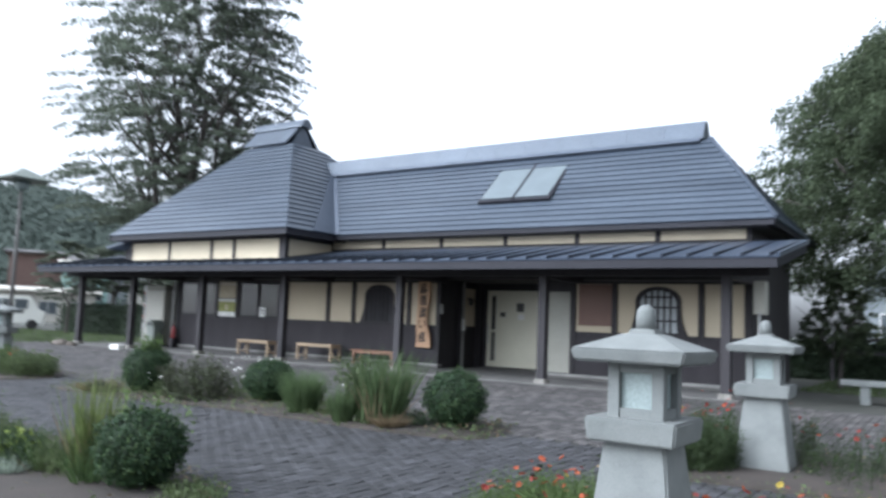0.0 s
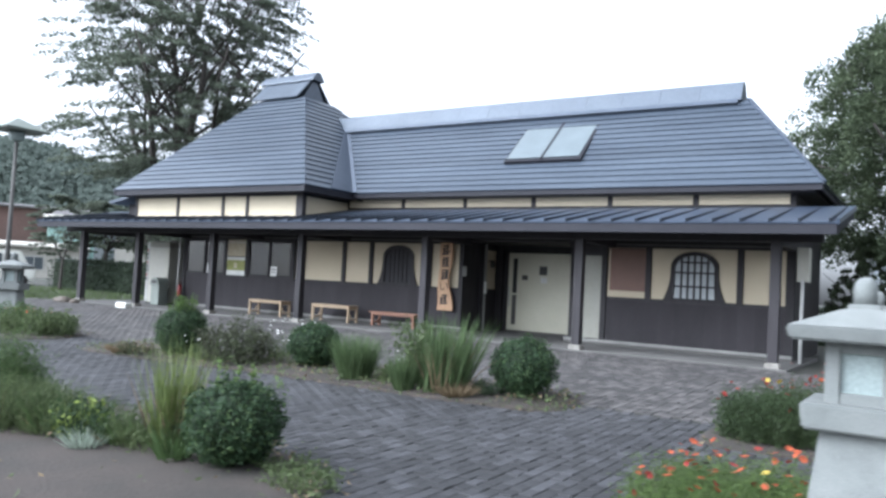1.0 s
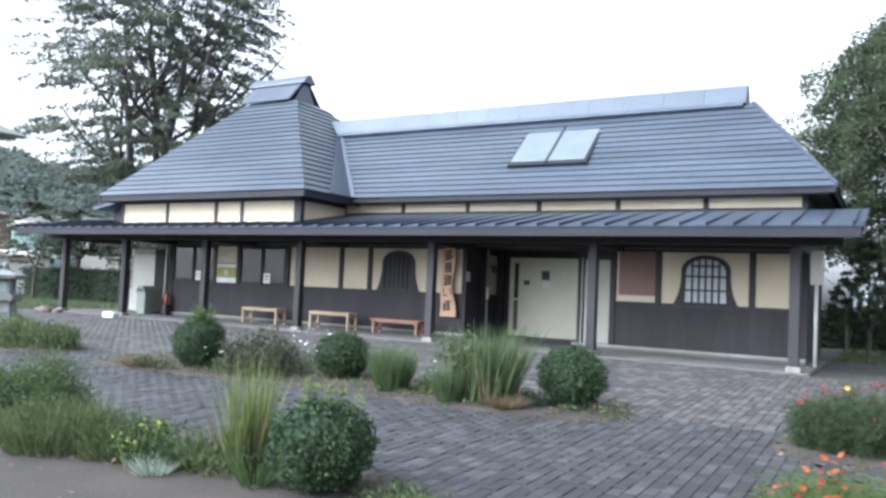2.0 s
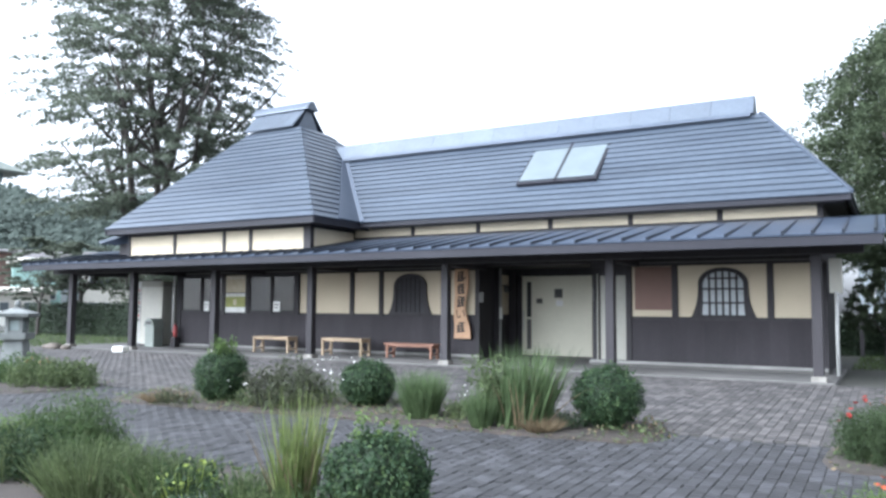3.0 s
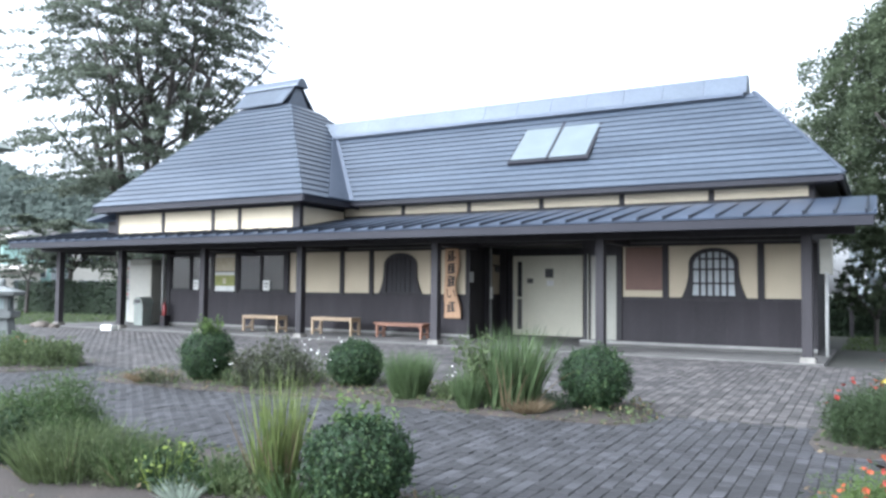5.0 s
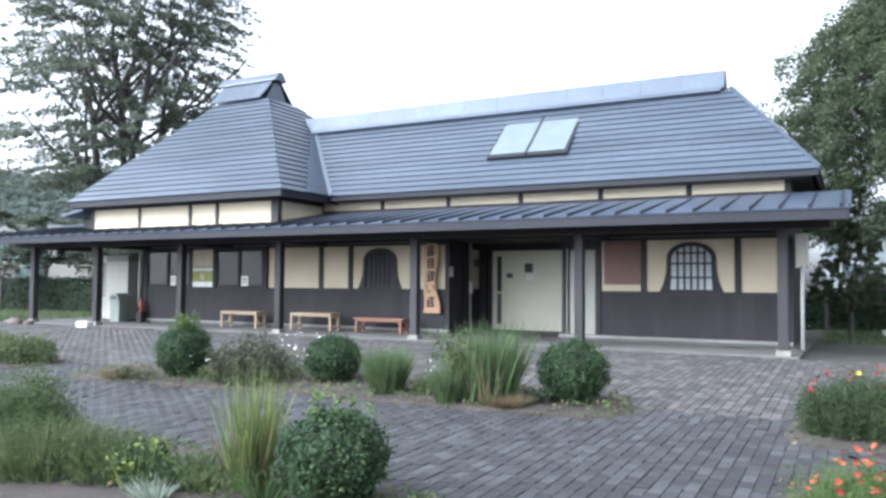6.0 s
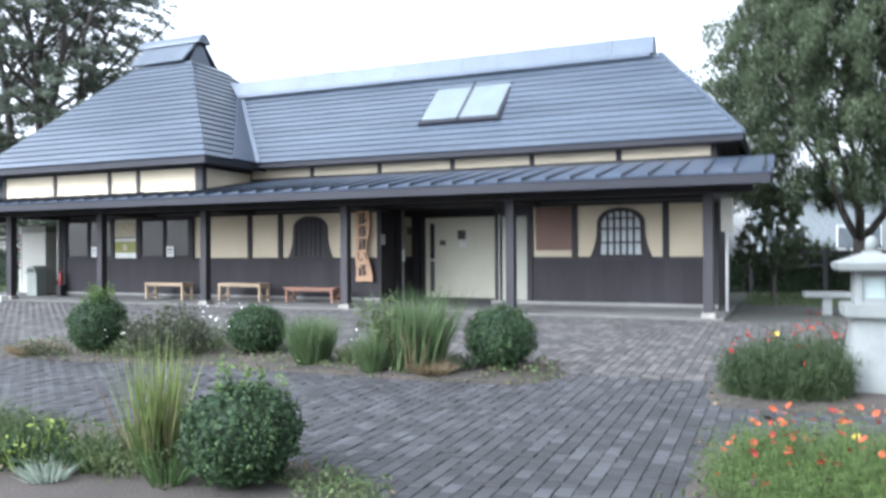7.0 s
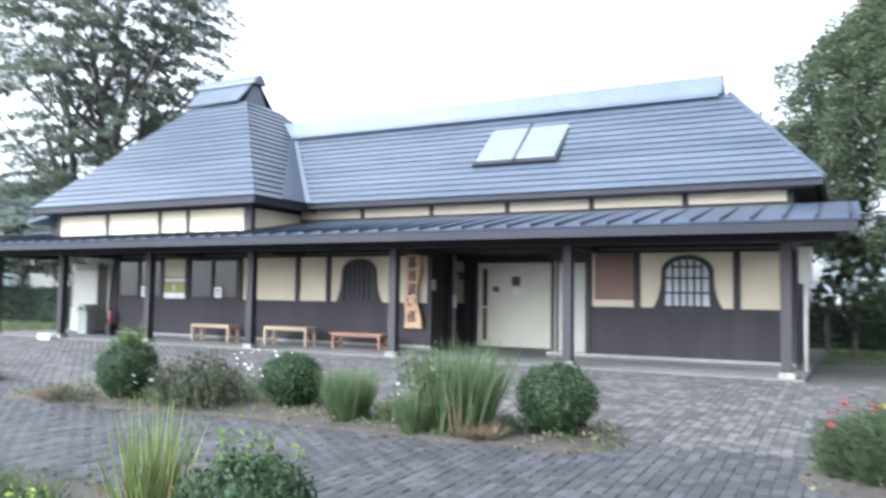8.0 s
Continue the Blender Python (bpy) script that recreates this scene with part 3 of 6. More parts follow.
# bulkhead lamp
lamp = thing("wall_lamp", -7.16, 1.30, 1.80, label="small dark wall lamp with round glass", category="wall lamp")
bm = bmesh.new(); lathe(bm, ((0.02, -0.10), (0.055, -0.08), (0.065, 0.0), (0.05, 0.07), (0.015, 0.09)), 12)
part("globe", bm, M_BLIND, lamp, smooth=True)
part("bracket", box(-0.12, 0.0, -0.015, 0.015, 0.06, 0.09, bevel=0.004), M_DARK, lamp)

# upper walls: main range and the projecting wing
UZ0, UZ1 = 3.00, 3.34
part("upper_wall", box(-11.0, 0.06, 0.02, 0.10, 2.95, 3.4), M_DARK, house)
for k in range(6):
    part("plaster_panel", box(-1.82 * (k + 1) + 0.06, -1.82 * k - 0.06, -0.01, 0.04, 3.10, UZ1), M_CREAM, house)
for k in range(7):
    part("upper_post", box(-1.82 * k - 0.05, -1.82 * k + 0.05, -0.025, 0.05, UZ0, 3.4, bevel=0.005), M_DARK, house)
part("upper_rail", box(-10.95, 0.06, -0.03, 0.05, 3.045, 3.10, bevel=0.005), M_DARK, house)
WX = (-10.92, -12.74, -13.65, -15.47, -17.29)
part("wing_wall", box(-17.35, -10.90, -1.80, -1.70, 2.55, 3.4), M_DARK, house)
part("wing_wall", box(-10.98, -10.90, -1.80, 0.1, 2.55, 3.4), M_DARK, house)
part("wing_wall", box(-17.37, -17.27, -1.80, 5.9, 2.3, 3.4), M_DARK, house)
for a, b in zip(WX, WX[1:]):
    part("plaster_panel", box(b + 0.05, a - 0.05, -1.83, -1.79, 2.71, 3.22), M_CREAM, house)
part("plaster_panel", box(-10.905, -10.875, -1.70, -0.05, 2.71, 3.22), M_CREAM, house)
for x in WX:
    w = 0.11 if x == WX[0] else 0.05
    part("upper_post", box(x - w, x + w, -1.86, -1.72, 2.55, 3.42, bevel=0.006), M_DARK, house)
part("upper_rail", box(-17.34, -10.86, -1.855, -1.78, 2.64, 2.71, bevel=0.005), M_DARK, house)
part("upper_rail", box(-17.34, -10.86, -1.855, -1.78, 3.22, 3.30, bevel=0.005), M_DARK, house)
part("upper_rail", box(-10.905, -10.86, -1.70, 0.0, 2.64, 2.71, bevel=0.005), M_DARK, house)
# small bay with its own hood on the end wall of the wing
bay = part("end_bay", box(-18.35, -17.36, -1.35, 0.6, 2.5, 3.12, bevel=0.008), M_DARK, house, "small dark boarded bay with a metal hood")
part("bay_panel", box(-17.62, -17.42, -1.365, -1.345, 2.84, 3.02), M_CREAM, bay)
bm = bmesh.new()
prism(bm, [(-18.75, 3.10), (-17.36, 3.34), (-17.36, 3.42), (-18.75, 3.18)], "y", -1.75, 0.95)
part("bay_hood", bm, M_CAP, bay)


# ---------------- hipped roofs ----------------
def course(a0, a1, b0, b1, lift, thick):
    """One sheet course between its lower edge a0-a1 and its upper edge b0-b1; the lower edge stands proud."""
    a0, a1, b0, b1 = (Vector(v) for v in (a0, a1, b0, b1))
    n = (a1 - a0).cross(b0 - a0).normalized()
    bm = bmesh.new()
    lo = [a0 + n * lift, a1 + n * lift, b1 + n * 0.004, b0 + n * 0.004]
    vs = [bm.verts.new(p) for p in lo] + [bm.verts.new(p - n * thick) for p in lo]
    for q in ((0, 1, 2, 3), (7, 6, 5, 4), (0, 4, 5, 1), (1, 5, 6, 2), (2, 6, 7, 3), (3, 7, 4, 0)):
        bm.faces.new([vs[i] for i in q])
    return bm


def roof_face(roof, e0, e1, t0, t1, n, name="course"):
    e0, e1, t0, t1 = (Vector(v) for v in (e0, e1, t0, t1))
    for i in range(n):
        q0, q1 = i / n, min(1.0, (i + 1.08) / n)
        part(name, course(e0.lerp(t0, q0), e1.lerp(t1, q0), e0.lerp(t0, q1), e1.lerp(t1, q1), 0.032, 0.03), M_ROOF, roof)


def fascia(roof, p0, p1, drop=0.15, thick=0.05):
    p0, p1 = Vector(p0), Vector(p1)
    d = (p1 - p0).normalized()
    inn = Vector((-d.y, d.x, 0))
    bm = bmesh.new()
    vs = []
    for p in (p0, p1):
        for o, z in ((0.02, 0.0), (0.02, -drop), (0.02 + thick, -drop), (0.02 + thick, 0.0)):
            vs.append(bm.verts.new(p + inn * o + Vector((0, 0, z))))
    for i in range(4):
        bm.faces.new((vs[i], vs[(i + 1) % 4], vs[4 + (i + 1) % 4], vs[4 + i]))
    bm.faces.new(vs[:4]); bm.faces.new(list(reversed(vs[4:])))
    bmesh.ops.recalc_face_normals(bm, faces=bm.faces)
    part("fascia", bm, M_FASCIA, roof)


RY = 1.93                                # both ridges lie over this line
main_roof = part("main_roof", box(-10.3, 0.40, -0.38, 4.2, 3.30, 3.36), M_TRIM, house, "grey metal hipped roof in horizontal courses")
E1, T1 = (0.55, EAVE_MAIN, EAVE_Z), (-1.22, 1.72, 5.60)
roof_face(main_roof, (-10.36, EAVE_MAIN, EAVE_Z), E1, (-12.54, 1.72, 5.60), T1, 15)
BK = 2 * RY - EAVE_MAIN
roof_face(main_roof, E1, (0.55, BK, EAVE_Z), T1, (-1.22, 2 * RY - 1.72, 5.60), 15)
roof_face(main_roof, (0.55, BK, EAVE_Z), (-10.2, BK, EAVE_Z), (-1.22, 2 * RY - 1.72, 5.60), (-12.2, 2 * RY - 1.72, 5.60), 6)
# plain sheet under the valley
bm = bmesh.new()
vs = [bm.verts.new(p) for p in ((-10.6, EAVE_MAIN - 0.0, EAVE_Z - 0.01), (-9.6, EAVE_MAIN, EAVE_Z - 0.01), (-11.9, 1.72, 5.585), (-13.3, 1.72, 5.585))]
bm.faces.new(vs)
bmesh.ops.solidify(bm, geom=bm.faces[:], thickness=0.02)
part("valley_flashing", bm, M_ROOF_PLAIN, main_roof)
UPW, UPM = Vector((0.03, 0, 0.03)), Vector((0, -0.03, 0.03))     # lift off the wing's side and off the main slope
part("valley_trough", course(Vector((-10.40, -1.35, EAVE_Z)) + UPW, Vector((-10.41, EAVE_MAIN, EAVE_Z)) + UPW, Vector((-12.44, 1.40, 5.46)) + UPW, Vector((-12.58, 1.70, 5.60)) + UPW, 0.01, 0.03), M_ROOF_PLAIN, main_roof, "smooth dark sheet lining the valley")
part("valley_trim", course(Vector((-10.40, EAVE_MAIN, EAVE_Z)) + UPM, Vector((-10.24, EAVE_MAIN, EAVE_Z)) + UPM, Vector((-12.57, 1.72, 5.60)) + UPM, Vector((-12.43, 1.72, 5.60)) + UPM, 0.01, 0.03), M_ROOF_PLAIN, main_roof)
fascia(main_roof, (-10.5, EAVE_MAIN, EAVE_Z), E1, 0.105)
fascia(main_roof, E1, (0.55, BK, EAVE_Z), 0.105)
part("hip_cover", course((0.53, EAVE_MAIN + 0.02, EAVE_Z + 0.05), (0.59, EAVE_MAIN + 0.08, EAVE_Z + 0.05), (-1.26, 1.70, 5.65), (-1.18, 1.76, 5.65), 0.02, 0.05), M_ROOF_PLAIN, main_roof)
# skylight
def on_main(x, y, up=0.0):
    return Vector((x, y - up * 0.707, EAVE_Z + (y - EAVE_MAIN) + up * 0.707))


sk = part("skylight", course(on_main(-6.40, 0.26), on_main(-4.46, 0.26), on_main(-6.40, 1.46), on_main(-4.46, 1.46), 0.09, 0.14), M_FASCIA, main_roof, "roof window with two pale panes in a dark frame")
M_PANE = mat("pale_roof_glazing", (0.12, 0.145, 0.155), (0.095, 0.115, 0.125), rough=0.3, scale=2, bump=0.0)
for a, b in ((-6.35, -5.47), (-5.41, -4.53)):
    part("pane", course(on_main(a, 0.33, 0.09), on_main(b, 0.33, 0.09), on_main(a, 1.41, 0.01), on_main(b, 1.41, 0.01), 0.02, 0.02), M_PANE, sk)
part("mullion", course(on_main(-5.47, 0.28, 0.09), on_main(-5.41, 0.28, 0.09), on_main(-5.47, 1.44, 0.02), on_main(-5.41, 1.44, 0.02), 0.035, 0.03), M_FASCIA, sk)
# ridge box of the main range, in lengths
RX0, RX1 = -13.2, -1.36
n = 13
for i in range(n):
    a, b = RX0 + (RX1 - RX0) * i / n, RX0 + (RX1 - RX0) * (i + 1) / n
    bm = bmesh.new()
    prism(bm, [(RY - 0.34, 5.60), (RY - 0.12, 6.02), (RY - 0.06, 6.06), (RY + 0.06, 6.06), (RY + 0.12, 6.02), (RY + 0.34, 5.60)], "x", a + 0.003, b - 0.003)
    part("ridge_cap", bm, M_CAP, main_roof)
bm = bmesh.new()
prism(bm, [(RY - 0.42, 5.52), (RY - 0.33, 5.62), (RY + 0.33, 5.62), (RY + 0.42, 5.52)], "x", RX0, RX1 - 0.06)
part("ridge_base", bm, M_ROOF_PLAIN, main_roof)

wing_roof = part("wing_roof", box(-17.7, -10.5, -2.15, 6.0, 3.30, 3.36), M_TRIM, house, "taller hipped roof of the wing with a small gabled cap")
A, B = (-17.85, EAVE_WING, EAVE_Z), (-10.40, EAVE_WING, EAVE_Z)
WB = 2 * RY - EAVE_WING
C, D = (-17.85, WB, EAVE_Z), (-10.40, WB, EAVE_Z)
TY = 0.85
TZ = EAVE_Z + (TY - EAVE_WING)
CY = 1.50                                # ridge line of the wing's small cap
TA, TB, TC, TD = (-15.40, TY, TZ), (-13.50, TY, TZ), (-15.40, 2 * CY - TY, TZ), (-13.50, 2 * CY - TY, TZ)
roof_face(wing_roof, A, B, TA, TB, 20)
roof_face(wing_roof, B, D, TB, TD, 20)
roof_face(wing_roof, D, C, TD, TC, 8)
roof_face(wing_roof, C, A, TC, TA, 20)
for p, q in ((A, B), (B, D), (D, C), (C, A)):
    fascia(wing_roof, p, q)
# gabled cap
bm = bmesh.new()
prism(bm, [(TY + 0.10, TZ - 0.1), (CY, TZ + 0.80), (2 * CY - TY - 0.10, TZ - 0.1)], "x", -15.56, -13.76)
part("gable_wall", bm, M_ROOF_PLAIN, wing_roof)
for s in (1, -1):
    for i in range(5):
        a, b = -15.62 + i * 0.378, -15.62 + (i + 1) * 0.378
        y0, y1 = CY - s * 0.76, CY
        p = [Vector((a + 0.004, y0, TZ + 0.0)), Vector((b - 0.004, y0, TZ + 0.0)), Vector((a + 0.004, y1, TZ + 0.85)), Vector((b - 0.004, y1, TZ + 0.85))]
        if s < 0:
            p = [p[1], p[0], p[3], p[2]]
        part("cap_sheet", course(*p, 0.03, 0.035), M_CAP, wing_roof)
bm = bmesh.new()
prism(bm, [(CY - 0.26, TZ + 0.64), (CY - 0.24, TZ + 0.70), (CY - 0.07, TZ + 0.90), (CY + 0.07, TZ + 0.90), (CY + 0.24, TZ + 0.70), (CY + 0.26, TZ + 0.64)], "x", -15.80, -13.60)
part("cap_ridge", bm, M_CAP, wing_roof)

# ---------------- pent roof over the veranda ----------------
PX0, PX1, PY0, PZ0, PZ1 = -20.85, 1.05, -2.75, 2.50, 3.055
pent = thing("veranda_roof", 0, 0, 0, label="low pent roof of dark ribbed sheet metal on wooden posts", category="veranda roof")
n = 50
for i in range(n):
    a, b = PX0 + (PX1 - 0.12 - PX0) * i / n, PX0 + (PX1 - 0.12 - PX0) * (i + 1) / n
    part("sheet", course((a, PY0, PZ0), (b, PY0, PZ0), (a, 0.0, PZ1), (b, 0.0, PZ1), 0.004, 0.03), M_PENT, pent)
    part("rib", course((a - 0.017, PY0 - 0.01, PZ0), (a + 0.017, PY0 - 0.01, PZ0), (a - 0.017, 0.0, PZ1), (a + 0.017, 0.0, PZ1), 0.055, 0.06), M_RIB, pent)
part("sheet", course((PX1 - 0.12, PY0, PZ0), (PX1, PY0, PZ0), (PX1 - 0.12, 0.0, PZ1), (PX1, 0.0, PZ1), 0.004, 0.03), M_PENT, pent)
part("rib", course((PX1 - 0.137, PY0 - 0.01, PZ0), (PX1 - 0.103, PY0 - 0.01, PZ0), (PX1 - 0.137, 0.0, PZ1), (PX1 - 0.103, 0.0, PZ1), 0.055, 0.06), M_RIB, pent)
part("rib", course((PX1 - 0.03, PY0 - 0.01, PZ0), (PX1 + 0.02, PY0 - 0.01, PZ0), (PX1 - 0.03, 0.0, PZ1), (PX1 + 0.02, 0.0, PZ1), 0.05, 0.08), M_PENT, pent)
part("fascia", box(PX0 + 0.02, PX1 - 0.02, PY0 + 0.02, PY0 + 0.07, 2.31, 2.47, bevel=0.006), M_FASCIA, pent)
for x in (PX0 + 0.02, PX1 - 0.07):
    bm = bmesh.new()
    prism(bm, [(PY0 + 0.07, 2.31), (PY0 + 0.07, 2.46), (-0.02, 3.01), (-0.02, 2.82)], "x", x, x + 0.05)
    part("bargeboard", bm, M_FASCIA, pent)
bm = bmesh.new()
prism(bm, [(PY0 + 0.07, 2.40), (PY0 + 0.07, 2.43), (-0.02, 2.98), (-0.02, 2.95)], "x", PX0 + 0.07, PX1 - 0.07)
part("soffit", bm, M_TRIM, pent)
# half of the canopy beyond the end wall has its own back slope
part("back_slope", course((-17.4, 2.2, 2.62), (PX0, 2.2, 2.62), (-17.4, 0.0, PZ1), (PX0, 0.0, PZ1), 0.0, 0.05), M_PENT, pent)
for i in range(30):
    x = PX0 + 0.35 + i * (PX1 - PX0 - 0.7) / 29
    bm = bmesh.new()
    prism(bm, [(PY0 + 0.1, 2.32), (PY0 + 0.1, 2.405), (-0.02, 2.955), (-0.02, 2.87)], "x", x - 0.03, x + 0.03)
    part("rafter", bm, M_DARK, pent)
part("beam", box(-20.6, 0.75, -1.91, -1.73, 2.24, 2.42, bevel=0.008), M_DARK, pent)
POSTS = (0.03, -3.51, -7.11, -10.77, -13.93, -17.07, -19.76)
for x in POSTS:
    p = part("post", box(x - 0.083, x + 0.083, -1.905, -1.735, 0.20, 2.26, bevel=0.01), M_DARK, pent)
    part("tie_beam", box(x - 0.06, x + 0.06, -1.75, 0.02, 2.20, 2.36, bevel=0.006), M_DARK, pent)
for x in POSTS:
    bm = bmesh.new()
    add_box(bm, -0.128, 0.128, -0.128, 0.128, 0.0, 0.13, bevel=0.025)
    for v in bm.verts:
        v.co.x *= 1.0 - 0.9 * max(0, v.co.z - 0.03)
        v.co.y *= 1.0 - 0.9 * max(0, v.co.z - 0.03)
        v.co += Vector((noise.noise(v.co * 9 + Vector((x, 0, 0))), noise.noise(v.co * 9 + Vector((0, x, 0))), 0)) * 0.015
    ob = part("footing_stone", bm, M_STONE)
    ob.matrix_basis = pose(x, -1.82, 0.075, 0, 0, 0)
    tagged(ob, "pale footing stone under a dark veranda post", "footing stone", group="veranda footings")
# downpipe and meter box at the corner
tagged(part("meter_box", box(0.13, 0.34, -0.25, 0.05, 1.62, 2.26, bevel=0.012), M_VEND), "grey-white meter box on the house corner", "meter box")
bm = bmesh.new(); tube(bm, [Vector((0.24, -0.30, 0.10)), Vector((0.24, -0.30, 1.0)), Vector((0.24, -0.28, 1.65))], [0.032] * 3, 10)
tagged(part("downpipe", bm, M_ALU, smooth=True), "white plastic downpipe at the house corner", "downpipe")
bm = bmesh.new(); tube(bm, [Vector((-17.42, -0.12, 0.55)), Vector((-17.42, -0.12, 1.6)), Vector((-17.42, -0.10, 2.25))], [0.035] * 3, 10)
tagged(part("downpipe", bm, M_ALU, smooth=True), "white plastic downpipe on the end of the facade", "downpipe")

# ---------------- hanging sign board ----------------
sign = thing("sign_board", -7.64, -0.10, 0, label="tall raw-edged wooden sign board with black brush writing", category="sign")
edge_l, edge_r = [], []
for i in range(22):
    z = 0.60 + i * (2.22 - 0.60) / 21
    q = (z - 0.6) / 1.62
    edge_l.append((-0.205 + 0.03 * noise.noise((q * 4, 1.0, 0)) + 0.02 * q, z))
    edge_r.append((0.20 - 0.10 * min(1, q * 2.4) + 0.045 * math.sin(q * 9 + 0.6) * (1 - 0.3 * q) + 0.05 * q, z))
bm = bmesh.new()
prism(bm, edge_l + list(reversed(edge_r)), "y", -0.045, 0.0)
part("board", bm, M_SIGN, sign)


def stroke(x, z, w, h, rot=0):
    m = Matrix.Translation((x, -0.049, z)) @ Matrix.Rotation(radians(rot), 4, "Y")
    return part("writing_bar", box(-w / 2, w / 2, -0.002, 0.002, -h / 2, h / 2, m=m), M_INK, sign)


rs = random.Random(4)
for zc in (2.05, 1.76, 1.46, 0.86):
    for k in range(4):
        stroke(-0.02 + rs.uniform(-0.02, 0.02), zc + 0.10 - 0.066 * k, rs.uniform(0.15, 0.22), 0.040, rs.uniform(-8, 8))
    for dx in (-0.06, 0.04):
        stroke(-0.02 + dx, zc + rs.uniform(-0.03, 0.03), 0.044, rs.uniform(0.14, 0.24), rs.uniform(-10, 10))
tx = bpy.data.curves.new("character", "FONT")
tx.body, tx.size, tx.extrude, tx.align_x, tx.align_y = "い", 0.29, 0.002, "CENTER", "CENTER"
ch = new("character", tx)
ch.parent = sign
ch.matrix_basis = pose(-0.03, -0.049, 1.16, 90, 0, 0)
dg = bpy.context.evaluated_depsgraph_get()
me = bpy.data.meshes.new_from_object(ch.evaluated_get(dg))
bpy.data.objects.remove(ch)
ch = link("character", me, M_INK, sign)
ch.matrix_basis = pose(-0.03, -0.049, 1.16, 90, 0, 0)
if not me.materials or me.materials[0] is None:
    me.materials.clear(); me.materials.append(M_INK)


# ---------------- benches ----------------
def bench(x, y, length, height, depth, wood, label, inset=0.03, rz=0):
    """A slatted bench: seat slats on square end frames, with an apron and slanting braces."""
    b = thing("bench", x, y, 0.115, rz, label=label, category="bench", group="benches on the veranda")
    for i in range(3):
        w = depth / 3
        part("seat_slat", box(-length / 2, length / 2, -depth / 2 + i * w + 0.006, -depth / 2 + (i + 1) * w - 0.006, height - 0.032, height, bevel=0.007), wood, b)
    end = length / 2 - inset
    for sx in (-1, 1):
        for sy in (-1, 1):
            u, v = sx * end, sy * (depth / 2 - 0.035)
            part("leg", box(u - 0.026, u + 0.026, v - 0.026, v + 0.026, 0, height - 0.033, bevel=0.006), wood, b)
        part("cross_rail", box(sx * end - 0.018, sx * end + 0.018, -depth / 2 + 0.062, depth / 2 - 0.062, height - 0.10, height - 0.034, bevel=0.004), wood, b)
        part("foot_rail", box(sx * end - 0.016, sx * end + 0.016, -depth / 2 + 0.062, depth / 2 - 0.062, 0.08, 0.12, bevel=0.004), wood, b)
        bm = bmesh.new()
        tube(bm, [Vector((sx * (end - 0.03), 0, 0.10)), Vector((sx * (end - 0.20), 0, height - 0.04))], [0.014, 0.014], 6)
        part("brace", bm, wood, b)
    part("apron", box(-end + 0.03, end - 0.03, -depth / 2 + 0.02, -depth / 2 + 0.04, height - 0.075, height - 0.034, bevel=0.004), wood, b)
    return b


bench(-13.02, -0.55, 1.22, 0.42, 0.40, M_WOOD, "light wooden bench standing before the dark boarding")
bench(-10.70, -0.55, 1.24, 0.43, 0.40, M_WOOD, "light wooden bench with plain square legs")
bench(-8.78, -0.50, 1.42, 0.35, 0.36, M_WOODR, "low reddish wooden bench before the boarding", inset=0.10)

# ---------------- end of the veranda ----------------
vm = thing("vending_machine", -18.66, 0.25, 0.10, label="tall white vending machine beside the end wall", category="vending machine")
part("cabinet", box(-0.30, 0.66, -0.30, 0.30, 0.06, 1.80, bevel=0.015), M_VEND, vm)
part("top_panel", box(-0.30, 0.66, -0.30, 0.30, 1.805, 1.98, bevel=0.015), M_SIDEDOOR, vm, "greyer top panel")
part("front_door", box(-0.41, -0.305, -0.31, 0.31, 0.08, 1.97, bevel=0.012), M_ALU, vm)
part("plinth", box(-0.36, 0.36, -0.27, 0.27, 0.0, 0.06), M_INNER, vm)
for i in range(8):
    part("coloured_panel", box(-0.39, -0.33, -0.316, -0.308, 0.75 + i * 0.13, 0.84 + i * 0.13), M_RED if i % 3 == 1 else M_BLIND2, vm)
bn = thing("litter_bin", -17.90, -0.40, 0.115, label="grey-green plastic bin with a domed lid", category="litter bin")
bm = bmesh.new(); add_box(bm, -0.19, 0.19, -0.18, 0.18, 0.0, 0.60, bevel=0.03)
part("body", bm, M_BIN, bn)
bm = bmesh.new(); prism(bm, [(0.205 * math.cos(i / 12 * math.pi), 0.60 + 0.24 * math.sin(i / 12 * math.pi)) for i in range(13)], "y", -0.21, 0.21)
part("lid", bm, M_BIN, bn)
part("flap", box(-0.12, 0.12, -0.222, -0.208, 0.66, 0.76, bevel=0.004), M_BLIND2, bn)
fe = thing("fire_extinguisher", -17.22, -0.20, 0.115, label="red fire extinguisher hanging low by the end post", category="fire extinguisher")
bm = bmesh.new(); lathe(bm, ((0.055, 0.30), (0.06, 0.33), (0.06, 0.58), (0.045, 0.63), (0.016, 0.66), (0.016, 0.70)), 14)
part("cylinder", bm, M_RED, fe, smooth=True)
part("handle", box(-0.04, 0.04, -0.012, 0.012, 0.69, 0.715), M_INK, fe)
part("stand", box(-0.09, 0.09, -0.09, 0.09, 0.0, 0.30, bevel=0.01), M_DARK, fe)
wbx = tagged(part("white_block", box(-0.18, 0.18, -0.13, 0.13, 0.0, 0.15, bevel=0.03), M_WHITE), "low white block lying beside a veranda post", "block")
wbx.matrix_basis = pose(-16.75, -2.42, 0.085, 0, 0, 8)
